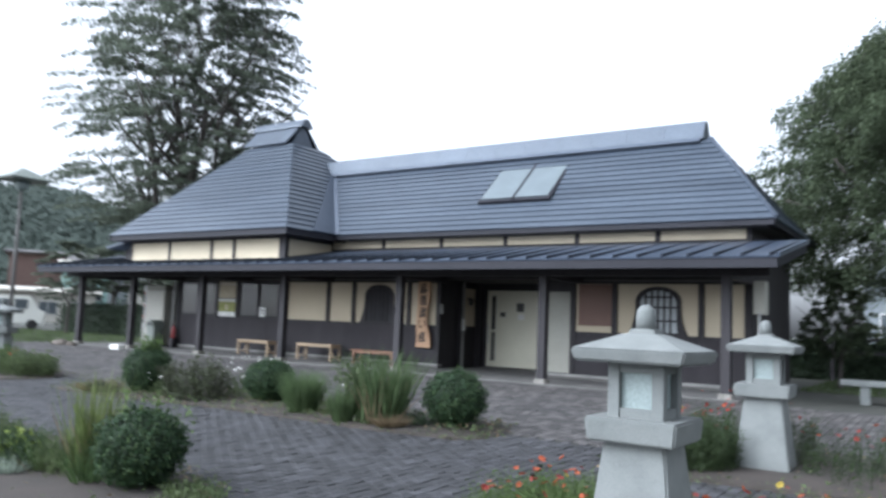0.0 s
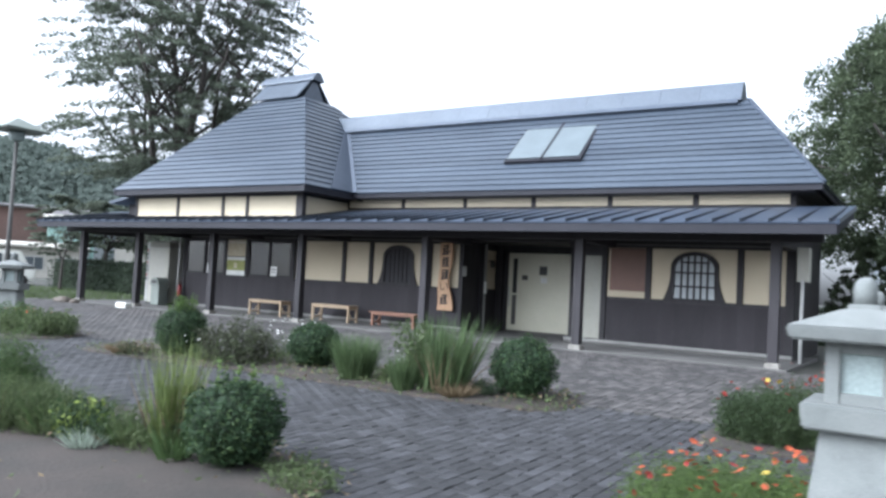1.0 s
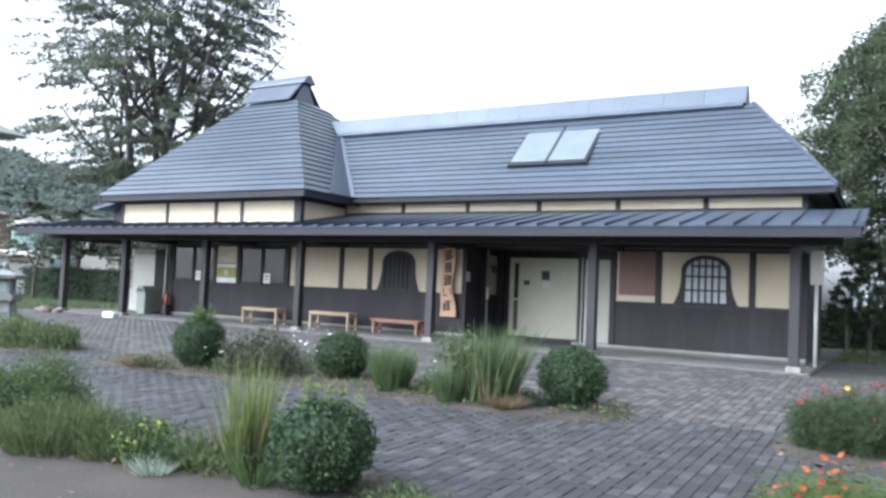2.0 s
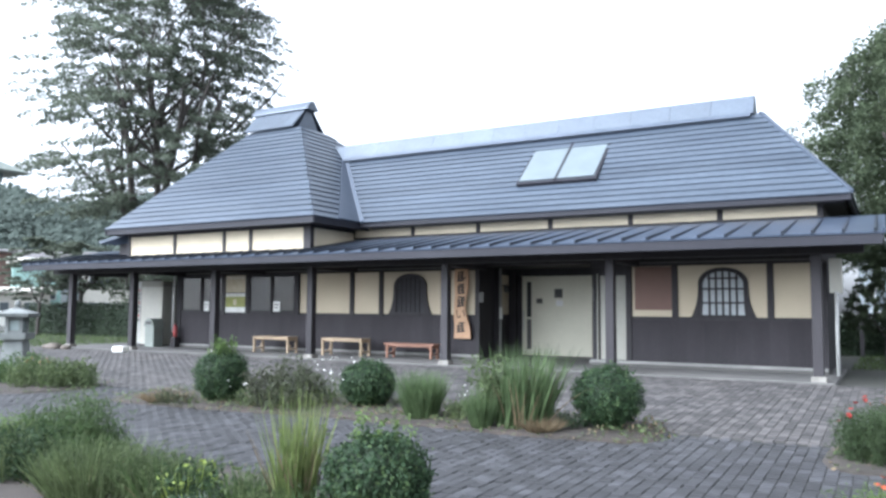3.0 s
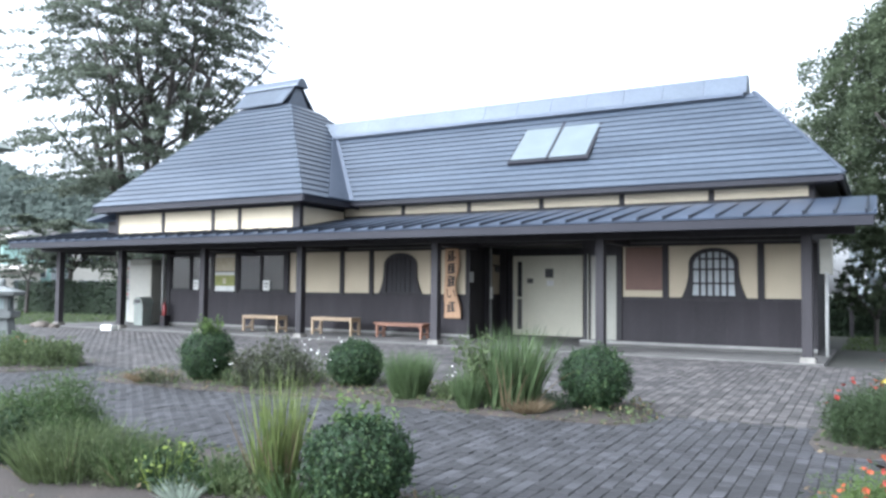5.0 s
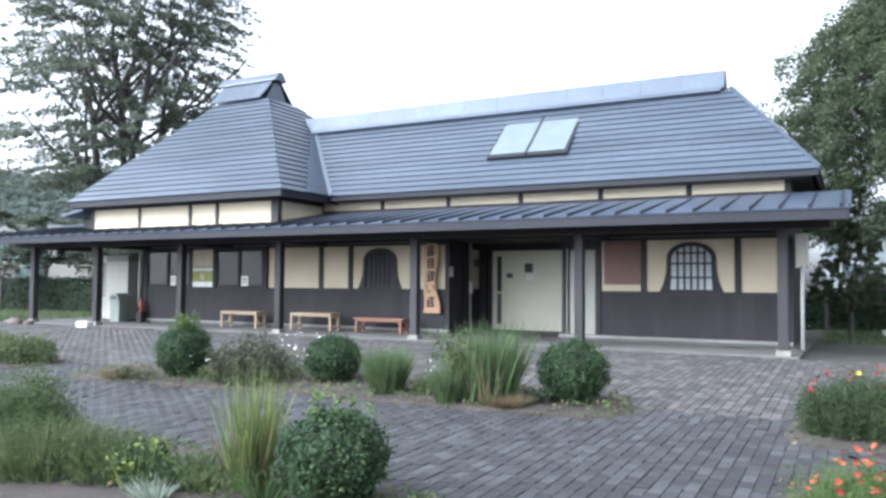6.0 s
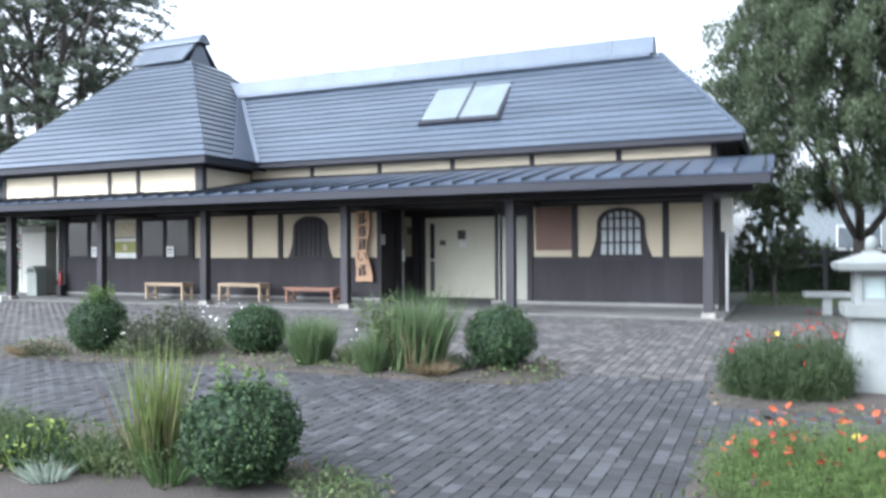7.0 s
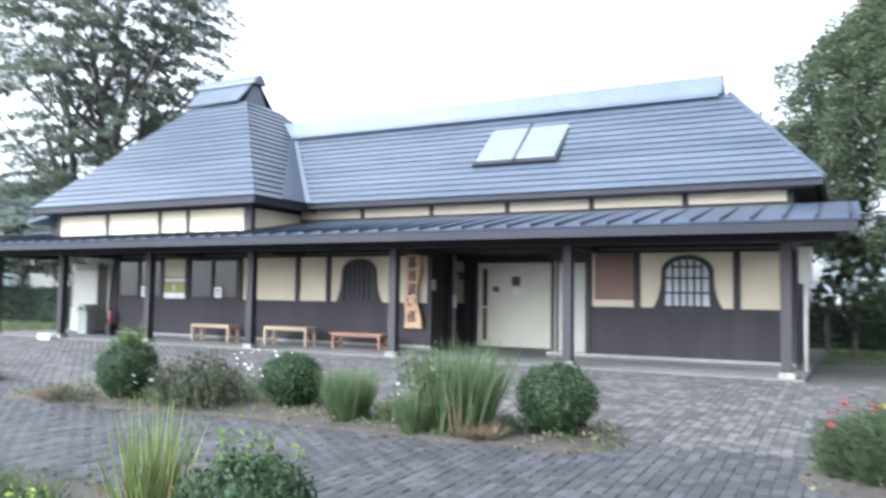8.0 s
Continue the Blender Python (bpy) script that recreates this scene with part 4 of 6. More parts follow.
for dx, s in ((0.0, 1.0), (0.55, 0.7), (-0.35, 0.6)):
    bm = bmesh.new()
    bmesh.ops.create_icosphere(bm, subdivisions=2, radius=0.22 * s)
    for v in bm.verts:
        v.co *= 1 + 0.3 * noise.noise(v.co * 5 + Vector((dx, 0, 0)))
        v.co.z *= 0.6
    ob = part("field_stone", bm, M_FIELD, smooth=False)
    ob.matrix_basis = pose(-19.6 + dx, -2.45, 0.13)
    tagged(ob, "rough brown field stone beside the post", "stone", group="field stones")


# ---------------- stone lanterns ----------------
def lantern(x, y, rz=0):
    """A square granite lantern: tapered base, plate, light box with windows, pitched cap and finial."""
    o = thing("stone_lantern", x, y, 0.0, rz, label="square grey granite garden lantern with a pitched cap", category="stone lantern", group="garden lanterns")

    def frustum(name, z0, h0, z1, h1, bevel=0.012, material=M_GRANITE, parent=o):
        bm = bmesh.new()
        r0 = [bm.verts.new((sx * h0, sy * h0, z0)) for sx, sy in ((-1, -1), (1, -1), (1, 1), (-1, 1))]
        r1 = [bm.verts.new((sx * h1, sy * h1, z1)) for sx, sy in ((-1, -1), (1, -1), (1, 1), (-1, 1))]
        bm.faces.new(list(reversed(r0))); bm.faces.new(r1)
        for i in range(4):
            bm.faces.new((r0[i], r0[(i + 1) % 4], r1[(i + 1) % 4], r1[i]))
        bmesh.ops.bevel(bm, geom=bm.edges[:], offset=bevel, segments=2, affect="EDGES")
        return part(name, bm, material, parent)

    frustum("base", -0.16, 0.26, 0.64, 0.165)
    frustum("plate", 0.64, 0.235, 0.765, 0.248)
    for sx in (-1, 1):
        for sy in (-1, 1):
            part("corner_post", box(sx * 0.12 - 0.032, sx * 0.12 + 0.032, sy * 0.12 - 0.032, sy * 0.12 + 0.032, 0.76, 1.065, bevel=0.006), M_GRANITE, o)
    for k in range(4):
        m = Matrix.Rotation(k * math.pi / 2, 4, "Z")
        part("window_rim", box(-0.09, 0.09, -0.142, -0.10, 0.76, 0.815, bevel=0.004, m=m), M_GRANITE, o)
        part("window_rim", box(-0.09, 0.09, -0.142, -0.10, 1.0, 1.065, bevel=0.004, m=m), M_GRANITE, o)
        part("screen", box(-0.09, 0.09, -0.112, -0.104, 0.81, 1.005, m=m), M_SCREEN, o, "pale window screen")
    frustum("cap_rim", 1.055, 0.29, 1.125, 0.31)
    frustum("cap_slope", 1.123, 0.305, 1.21, 0.085, bevel=0.01)
    frustum("finial_seat", 1.195, 0.075, 1.235, 0.07, bevel=0.008)
    bm = bmesh.new(); lathe(bm, ((0.052, 1.23), (0.054, 1.30), (0.048, 1.335), (0.03, 1.358), (0.008, 1.366)), 14)
    part("finial", bm, M_GRANITE, o, smooth=True)
    return o


l1 = lantern(2.065, -11.67)
l1.location.z = 0.005
copy_thing(l1, pose(1.90, -7.85, 0.01, 0, 0, 2))
copy_thing(l1, pose(-12.98, -7.6, 0.02, 0, 0, 38))

# stone bench under the tree
sb = thing("stone_bench", 2.42, 0.35, 0.055, 4, label="long grey stone bench on two short legs", category="stone bench")
part("seat", box(-0.88, 0.88, -0.2, 0.2, 0.33, 0.43, bevel=0.015), M_GRANITE, sb)
for u in (-0.48, 0.48):
    part("leg", box(u - 0.08, u + 0.08, -0.15, 0.15, 0.0, 0.335, bevel=0.01), M_GRANITE, sb)


# small notice board behind the end of the stone bench
nb = thing("notice_board", 3.62, 0.75, 0.055, -8, label="small white notice board on short grey stakes", category="sign")
part("board", box(-0.19, 0.19, -0.012, 0.012, 0.24, 0.60, bevel=0.005), M_PAPER, nb)
part("writing_bar", box(-0.13, 0.10, -0.016, -0.0125, 0.50, 0.54), M_BLIND, nb)
part("writing_bar", box(-0.13, 0.13, -0.016, -0.0125, 0.36, 0.45), M_BIN, nb)
for u in (-0.14, 0.14):
    part("stake", box(u - 0.015, u + 0.015, 0.013, 0.035, -0.02, 0.52, bevel=0.003), M_CONC, nb)


# ---------------- garden plants ----------------
def sphere_dirs(n, rng):
    d = rng.normal(0, 1, (n, 3))
    return d / np.linalg.norm(d, axis=1, keepdims=True)


def round_bush(x, y, r, h, seed, label, shoots=0):
    """A clipped round bush: a dark twiggy core inside a shell of small leaves, on a short stem."""
    rng = np.random.default_rng(seed)
    o = thing("round_bush", x, y, ground_z(y) + 0.05, label=label, category="bush", group="clipped bushes")
    bm = bmesh.new()
    bmesh.ops.create_icosphere(bm, subdivisions=3, radius=1.0)
    for v in bm.verts:
        k = 0.86 + 0.08 * noise.noise(v.co * 2.5 + Vector((seed, 0, 0)))
        v.co = Vector((v.co.x * r * k, v.co.y * r * k, h * 0.48 + v.co.z * h * 0.52 * k))
    part("twig_core", bm, L_HEDGE, o)
    bm = bmesh.new()
    tube(bm, [Vector((0, 0, -0.06)), Vector((0.01, 0, h * 0.2))], [0.03, 0.025], 6)
    for a in (0.4, 2.3, 4.2):
        tube(bm, [Vector((0.02 * math.cos(a), 0.02 * math.sin(a), -0.05)), Vector((r * 0.4 * math.cos(a), r * 0.4 * math.sin(a), h * 0.22))], [0.016, 0.011], 5)
    part("stem", bm, M_BARK, o)
    n = int(8000 * (r / 0.38))
    d = sphere_dirs(n, rng)
    lump = np.array([noise.noise(Vector(v) * 3.0 + Vector((seed, 3, 0))) for v in d])
    rad = (0.93 + 0.17 * lump + rng.normal(0, 0.075, n))[:, None]
    c = d * rad * np.array((r, r, h * 0.52)) + np.array((0, 0, h * 0.48))
    k = rng.uniform(0, 1, n) < 0.2
    link("foliage", quads_mesh("foliage", leaves(c[~k], d[~k], 0.019, rng, 0.5, 0.8)), L_BOX, o)
    link("fresh_foliage", quads_mesh("fresh_foliage", leaves(c[k] + d[k] * 0.012, d[k], 0.017, rng, 0.5, 0.8)), L_TIP, o, "lighter fresh leaf tips")
    for k in range(shoots):
        a, q, L = rng.uniform(0, math.tau), rng.uniform(0, 1) ** 0.5 * r * 0.55, rng.uniform(0.10, 0.24)
        p = np.array((math.cos(a) * q, math.sin(a) * q, h * (0.97 - 0.25 * (q / r) ** 2)))
        t = rng.uniform(-0.1, 1, 16)[:, None]
        c = p + t * np.array((rng.normal(0, 0.03), rng.normal(0, 0.03), L)) + rng.normal(0, 0.010, (16, 3))
        link("shoot", quads_mesh("shoot", leaves(c, np.tile((0, 0.5, 0.6), (16, 1)), 0.02, rng)), L_SHOOT, o, "pale young shoot")
    return o


def clump(name, x, y, r, h, seed, n, material, label, category, width=0.006, spread=0.5, droop=0.35, lean=0.0, dry=0, dry_mat=None, segs=3, z=0.03):
    """A tuft of blades or stems out of one crown."""
    rng = np.random.default_rng(seed)
    o = thing(name, x, y, ground_z(y) + z, label=label, category=category)
    a, q = rng.uniform(0, math.tau, n), np.sqrt(rng.uniform(0, 1, n))
    roots = np.column_stack([np.cos(a) * q * r * 0.45, np.sin(a) * q * r * 0.45, np.full(n, -0.02)])
    d = np.column_stack([np.cos(a) * q * spread + lean + rng.normal(0, 0.12, n), np.sin(a) * q * spread + rng.normal(0, 0.12, n), np.ones(n)])
    L = h * rng.uniform(0.55, 1.1, n)
    link("foliage", quads_mesh("foliage", blades(roots, d, L, width, rng, droop, segs)), material, o)
    if dry:
        i = rng.integers(0, n, dry)
        link("withered_foliage", quads_mesh("withered_foliage", blades(roots[i], d[i] * np.array((1.5, 1.5, 1)), L[i] * 0.8, width, rng, droop * 1.5, segs)), dry_mat or L_DRY, o, "dry straw-coloured blades")
    return o


def leafy(name, x, y, rx, ry, h, seed, n, size, material, label, category, stems=40, top=None, slim=0.45, stem_mat=None, z=0.03, cone=0.0, wisp=0.0):
    """A loose leafy plant: upright stems with leaves along them."""
    rng = np.random.default_rng(seed)
    o = thing(name, x, y, ground_z(y) + z, label=label, category=category)
    a, q = rng.uniform(0, math.tau, stems), np.sqrt(rng.uniform(0, 1, stems))
    roots = np.column_stack([np.cos(a) * q * rx * 0.85, np.sin(a) * q * ry * 0.85, np.full(stems, -0.02)])
    hh = h * (1 - 0.35 * q ** 2) * rng.uniform(0.75, 1.1, stems) * (1 - cone * q)
    d = np.column_stack([np.cos(a) * q * 0.28 + rng.normal(0, 0.1, stems), np.sin(a) * q * 0.28 + rng.normal(0, 0.1, stems), np.ones(stems)])
    link("stalk_mass", quads_mesh("stalk_mass", blades(roots, d, hh, 0.004, rng, 0.12, 3)), stem_mat or material, o)
    i = rng.integers(0, stems, n)
    t = rng.uniform(0.08, 1.02, n) ** 0.8
    c = roots[i] + d[i] / np.linalg.norm(d[i], axis=1, keepdims=True) * (hh[i] * t)[:, None]
    c += rng.normal(0, 1, c.shape) * np.array((0.045, 0.045, 0.02)) * (1 - wisp)
    nn = np.column_stack([rng.normal(0, 1, n), rng.normal(0, 1, n), rng.uniform(0.2, 1, n)])
    link("foliage", quads_mesh("foliage", leaves(c, nn, size, rng, slim)), material, o)
    return o


HEADS = {}


def head_mesh(material, size, petals, variant):
    """One open flower head of pointed petals; shared by all of its kind."""
    key = (material.name, size, petals, variant)
    if key not in HEADS:
        out = []
        u, v, up = np.array((1.0, 0, 0)), np.array((0, 1.0, 0)), np.array((0, 0, 1.0))
        for k in range(petals):
            a = k / petals * math.tau + variant * 0.3
            e = u * math.cos(a) + v * math.sin(a)
            w = (-u * math.sin(a) + v * math.cos(a)) * size * 0.42
            lift = 0.10 + 0.12 * variant
            out.append((up * 0, e * size * 0.6 + w + up * size * lift * 1.4, e * size + up * size * lift, e * size * 0.6 - w + up * size * lift * 1.4))
        HEADS[key] = quads_mesh("flower_head", np.array(out))
        HEADS[key].materials.append(material)
    return HEADS[key]


def flower_heads(parent, pts, size, material, rng, name="flower_head", label="", petals=6):
    for p in pts:
        ob = link("flower_head", head_mesh(material, size, petals, int(rng.integers(0, 3))), None, parent, label)
        s = rng.uniform(0.7, 1.2)
        ob.matrix_basis = Matrix.LocRotScale(Vector(p), Euler((rng.normal(0.3, 0.45), rng.normal(0, 0.4), rng.uniform(0, 6.28))), (s, s, s))


def flower_patch(name, pts_xy, h, seed, stems, heads, label, leaf_material=L_HERB, z=0.03, leaves_per=30, size=0.022, hv=0.25):
    """Cosmos-like flowers: thin stems, fine leaves and open heads."""
    rng = np.random.default_rng(seed)
    (x0, x1), (y0, y1) = pts_xy
    cx, cy = (x0 + x1) / 2, (y0 + y1) / 2
    o = thing(name, cx, cy, ground_z(cy) + z, label=label, category="flowers")
    a, q = rng.uniform(0, math.tau, stems), rng.uniform(0, 1, stems) ** 0.5
    roots = np.column_stack([np.cos(a) * q * (x1 - x0) / 2, np.sin(a) * q * (y1 - y0) / 2, np.full(stems, -0.03)])
    d = np.column_stack([rng.normal(0, 0.16, stems), rng.normal(0, 0.16, stems), np.ones(stems)])
    L = h * rng.uniform(1 - hv, 1 + hv, stems) * (1 - 0.25 * q ** 3)
    link("stalk_mass", quads_mesh("stalk_mass", blades(roots, d, L, 0.0028, rng, 0.12, 3)), leaf_material, o)
    n = stems * leaves_per
    i = rng.integers(0, stems, n)
    t = rng.uniform(0.02, 0.8, n)
    dn = d / np.linalg.norm(d, axis=1, keepdims=True)
    c = roots[i] + dn[i] * (L[i] * t)[:, None] + rng.normal(0, 0.035, (n, 3))
    link("foliage", quads_mesh("foliage", leaves(c, np.tile((0, -0.3, 1.0), (n, 1)), size, rng, 0.22, 1.0)), leaf_material, o)
    tips = roots + dn * L[:, None] + np.column_stack([dn[:, 0], dn[:, 1], -0.3 * np.ones(stems)]) * 0.03
    order = rng.permutation(stems)
    k = 0
    for frac, material, nm in heads:
        m = int(stems * frac)
        flower_heads(o, tips[order[k:k + m]], 0.025, material, rng, nm)
        k += m
    return o


# middle bed
round_bush(-6.93, -8.36, 0.36, 0.70, 11, "clipped dark green round bush with pale shoots on top", shoots=34)
round_bush(-4.88, -7.78, 0.36, 0.58, 12, "clipped round bush among white daisies")
round_bush(-1.64, -7.83, 0.375, 0.65, 13, "neatly clipped dark green round bush at the bed's end")
round_bush(-1.77, -12.05, 0.335, 0.56, 14, "clipped round bush with small glossy leaves on bare soil", shoots=6)
leafy("loose_shrub", -5.81, -8.32, 0.50, 0.40, 0.66, 21, 3400, 0.026, L_SHRUB, "loose dark brownish green shrub with thin twigs", "shrub", 90, slim=0.45, stem_mat=M_BARK)
clump("dry_tuft", -7.75, -8.65, 0.42, 0.24, 22, 420, L_DRY, "low dry brown grass tuft", "grass", 0.005, 1.3, 0.5)
leafy("low_herb", -7.41, -8.75, 0.35, 0.2, 0.22, 23, 700, 0.018, L_SHRUB, "low brownish weeds at the bed's edge", "weeds", 40)
clump("grass_clump", -3.78, -8.22, 0.40, 0.60, 24, 1600, L_SOFT, "soft rounded clump of fine pale grass", "grass", 0.0035, 0.26, 0.22)
leafy("weeds", -3.35, -8.17, 0.18, 0.15, 0.26, 25, 500, 0.02, L_HERB, "small leafy weeds between larger plants", "weeds", 20)
clump("tall_grass", -2.48, -8.22, 0.62, 1.02, 26, 460, L_SOFT, "tall arching green grass with drooping blades", "grass", 0.009, 0.14, 0.36, 0.07, 60, segs=5)
leafy("tall_weed", -2.86, -8.22, 0.33, 0.26, 0.86, 27, 1900, 0.026, L_HERB, "leafy upright weed beside tall grass", "weeds", 30)
clump("soft_clump", -2.85, -8.48, 0.22, 0.52, 127, 420, L_SOFT, "short soft grass before the leafy weed", "grass", 0.004, 0.28, 0.25)
clump("dry_tuft", -2.19, -8.38, 0.3, 0.24, 28, 420, L_DRY, "brown withered grass at the bush's foot", "grass", 0.005, 0.9, 0.4)
leafy("weeds", -2.01, -8.12, 0.15, 0.14, 0.22, 29, 380, 0.018, L_DEEP, "small dark weeds beside the round bush", "weeds", 16)
# daisies
rng = np.random.default_rng(31)
daisy = leafy("daisies", -5.33, -7.69, 0.55, 0.35, 0.42, 31, 900, 0.02, L_HERB, "thin white daisies on tall bare stems", "flowers", 46)
pts = np.column_stack([rng.normal(0, 0.42, 34), rng.normal(0, 0.22, 34), rng.uniform(0.28, 0.62, 34)])
flower_heads(daisy, pts, 0.017, P_WHITE, rng, "petals", "white petals")
link("stalk_mass", quads_mesh("stalk_mass", blades(pts * np.array((1, 1, 0)), np.tile((0, 0, 1.0), (34, 1)), pts[:, 2], 0.002, rng, 0.0, 2)), L_HERB, daisy)
for i, (x, y) in enumerate(((-3.25, -7.78), (-2.96, -7.68), (-6.35, -8.56))):
    dz = leafy("daisies", x, y, 0.25, 0.15, 0.3, 33 + i, 300, 0.018, L_HERB, "a few white daisies in the weeds", "flowers", 18)
    rr = np.random.default_rng(40 + i)
    flower_heads(dz, np.column_stack([rr.normal(0, 0.2, 7), rr.normal(0, 0.1, 7), rr.uniform(0.2, 0.4, 7)]), 0.016, P_WHITE, rr, "petals", "white petals")

# front bed
leafy("tall_herb", -5.0, -12.25, 0.36, 0.36, 0.46, 50, 6000, 0.02, L_DEEP, "dark leafy herb mound at the bed's edge", "herb", 150, slim=0.4)
leafy("tall_herb", -4.75, -12.0, 0.36, 0.36, 0.86, 51, 7000, 0.02, L_GRASS, "tall feathery green herb, bushy and pointed", "herb", 150, cone=0.62, slim=0.25)
leafy("tall_herb", -5.2, -12.0, 0.34, 0.3, 0.72, 156, 4200, 0.02, L_GRASS, "bushy green herb beside the tallest stems", "herb", 110, cone=0.3, slim=0.25)
leafy("tall_herb", -4.80, -11.98, 0.16, 0.16, 0.92, 151, 2600, 0.018, L_HERB, "slender feathery herb rising above the mound", "herb", 46, cone=0.3, slim=0.22)
leafy("feathery_herb", -4.05, -12.42, 0.44, 0.36, 0.46, 52, 4200, 0.022, L_HERB, "spreading mound of feathery rosemary-like stems", "herb", 240, slim=0.16)
clump("feathery_herb", -4.08, -12.4, 0.66, 0.47, 152, 420, L_HERB, "upright feathery stems rising from the herb mound", "herb", 0.006, 0.55, 0.15, dry=24, segs=3)
leafy("feathery_herb", -3.56, -12.22, 0.42, 0.34, 0.38, 53, 3600, 0.022, L_HERB, "low spreading mound of feathery green stems", "herb", 190, slim=0.16)
clump("feathery_herb", -3.52, -12.2, 0.55, 0.38, 153, 300, L_GRASS, "thin green stems leaning over the paving", "herb", 0.005, 0.6, 0.2, dry=16, segs=3)
clump("feathery_herb", -2.82, -12.15, 0.36, 0.34, 154, 260, L_GRASS, "short thin grass between herbs and iris", "grass", 0.004, 0.6, 0.25, dry=20, segs=3)
leafy("feathery_herb", -5.75, -11.95, 0.5, 0.4, 0.42, 155, 3200, 0.024, L_SHOOT, "bright green leafy herbs at the bed's edge", "herb", 130, slim=0.3)
leafy("lime_plant", -3.12, -12.32, 0.2, 0.16, 0.40, 54, 90, 0.022, L_LIME, "small plant with lime-yellow leaves", "plant", 26, slim=0.5)
leafy("lime_plant", -3.12, -12.32, 0.22, 0.16, 0.33, 55, 700, 0.024, L_DEEP, "small dark leaved plant", "plant", 26, slim=0.4)
clump("silver_plant", -2.87, -12.45, 0.17, 0.22, 56, 120, L_SILVER, "spiky silver-grey leaved rosette", "plant", 0.006, 0.85, 0.2)
leafy("weeds", -2.6, -12.1, 0.35, 0.25, 0.34, 57, 1500, 0.02, L_HERB, "mixed green weeds at the iris's foot", "weeds", 80, slim=0.25)
clump("iris_clump", -2.44, -12.05, 0.24, 0.84, 58, 190, L_IRIS, "upright clump of yellow-green iris blades", "iris", 0.0075, 0.11, 0.08, 0.02, 40, segs=4)
clump("iris_clump", -2.15, -12.25, 0.18, 0.35, 59, 90, L_GRASS, "short green grass blades by the bush", "grass", 0.006, 0.6, 0.4)
leafy("young_sapling", -2.08, -11.68, 0.2, 0.14, 0.86, 60, 420, 0.022, L_SHOOT, "pale thin sapling behind the round bush", "sapling", 14, slim=0.4)
leafy("weeds", -1.35, -11.9, 0.3, 0.18, 0.12, 61, 420, 0.016, L_HERB, "low yellow-green weeds at the paving edge", "weeds", 40)
leafy("weeds", -1.05, -12.1, 0.3, 0.2, 0.14, 62, 500, 0.018, L_HERB, "low weeds on the soil", "weeds", 40)
leafy("feathery_herb", -5.3, -12.3, 0.7, 0.5, 0.5, 63, 3500, 0.024, L_HERB, "mound of feathery green herbs", "herb", 150, slim=0.2)
leafy("tall_herb", -5.6, -12.6, 0.4, 0.4, 0.45, 64, 2200, 0.024, L_DEEP, "dark green bushy herb mound", "herb", 90, slim=0.3)

# side bed by the third lantern
for i, (x, y, r, h) in enumerate(((-10.95, -8.45, 0.55, 0.50), (-11.7, -8.2, 0.6, 0.55), (-10.6, -8.05, 0.4, 0.46), (-12.4, -8.6, 0.6, 0.42), (-13.3, -8.5, 0.6, 0.42))):
    leafy("low_shrub", x, y, r, r * 0.75, h, 70 + i, 2200, 0.026, (L_HERB, L_GRASS, L_HERB)[i % 3], "low leafy shrub in the side bed", "shrub", 90, slim=0.5)
rr = np.random.default_rng(77)
fl = thing("orange_flowers", -11.6, -8.1, 0.3, label="a few orange flowers among low shrubs", category="flowers")
flower_heads(fl, np.column_stack([rr.uniform(-1, 0.9, 12), rr.uniform(-0.3, 0.3, 12), rr.uniform(0.03, 0.12, 12)]), 0.03, P_ORANGE, rr)
link("stalk_mass", quads_mesh("stalk_mass", blades(np.column_stack([rr.uniform(-1, 0.9, 20), rr.uniform(-0.3, 0.3, 20), np.full(20, -0.28)]), np.tile((0, 0, 1.0), (20, 1)), np.full(20, 0.34), 0.003, rr, 0.0, 2)), L_HERB, fl)

# flowers on the lantern side
flower_patch("cosmos_flowers", ((0.62, 1.72), (-8.7, -7.75)), 0.53, 81, 330, ((0.05, P_RED, "red_petals"), (0.008, P_YELLOW, "yellow_petals")), "dense green cosmos block with red flowers on top", L_COSMOS, leaves_per=70, size=0.022)
flower_patch("cosmos_flowers", ((0.8, 2.4), (-7.7, -6.7)), 0.55, 82, 240, ((0.12, P_RED, "red_petals"), (0.04, P_ORANGE, "orange_petals")), "cosmos plants with scattered red flowers", L_COSMOS, leaves_per=24)
flower_patch("cosmos_flowers", ((2.2, 5.2), (-8.7, -6.7)), 0.45, 83, 420, ((0.10, P_RED, "red_petals"), (0.06, P_ORANGE, "orange_petals")), "loose cosmos plants around a stone lantern", L_COSMOS, leaves_per=20)
flower_patch("cosmos_flowers", ((0.74, 2.3), (-12.0, -10.3)), 0.38, 84, 520, ((0.11, P_ORANGE, "orange_petals"), (0.06, P_RED, "red_petals"), (0.006, P_YELLOW, "yellow_petals"), (0.03, P_SPENT, "spent_head")), "low orange cosmos in full flower", L_BRIGHT, leaves_per=75, size=0.016, hv=0.32)
flower_patch("cosmos_flowers", ((2.2, 4.6), (-11.4, -9.9)), 0.38, 85, 420, ((0.09, P_ORANGE, "orange_petals"), (0.06, P_RED, "red_petals"), (0.005, P_YELLOW, "yellow_petals"), (0.03, P_SPENT, "spent_head")), "orange and red cosmos around a stone lantern", L_BRIGHT, leaves_per=70, size=0.016, hv=0.32)
flower_patch("cosmos_flowers", ((0.80, 3.2), (-13.0, -11.95)), 0.34, 86, 260, ((0.12, P_ORANGE, "orange_petals"), (0.05, P_RED, "red_petals")), "low orange cosmos near the path", L_BRIGHT, leaves_per=70, size=0.016, hv=0.32)


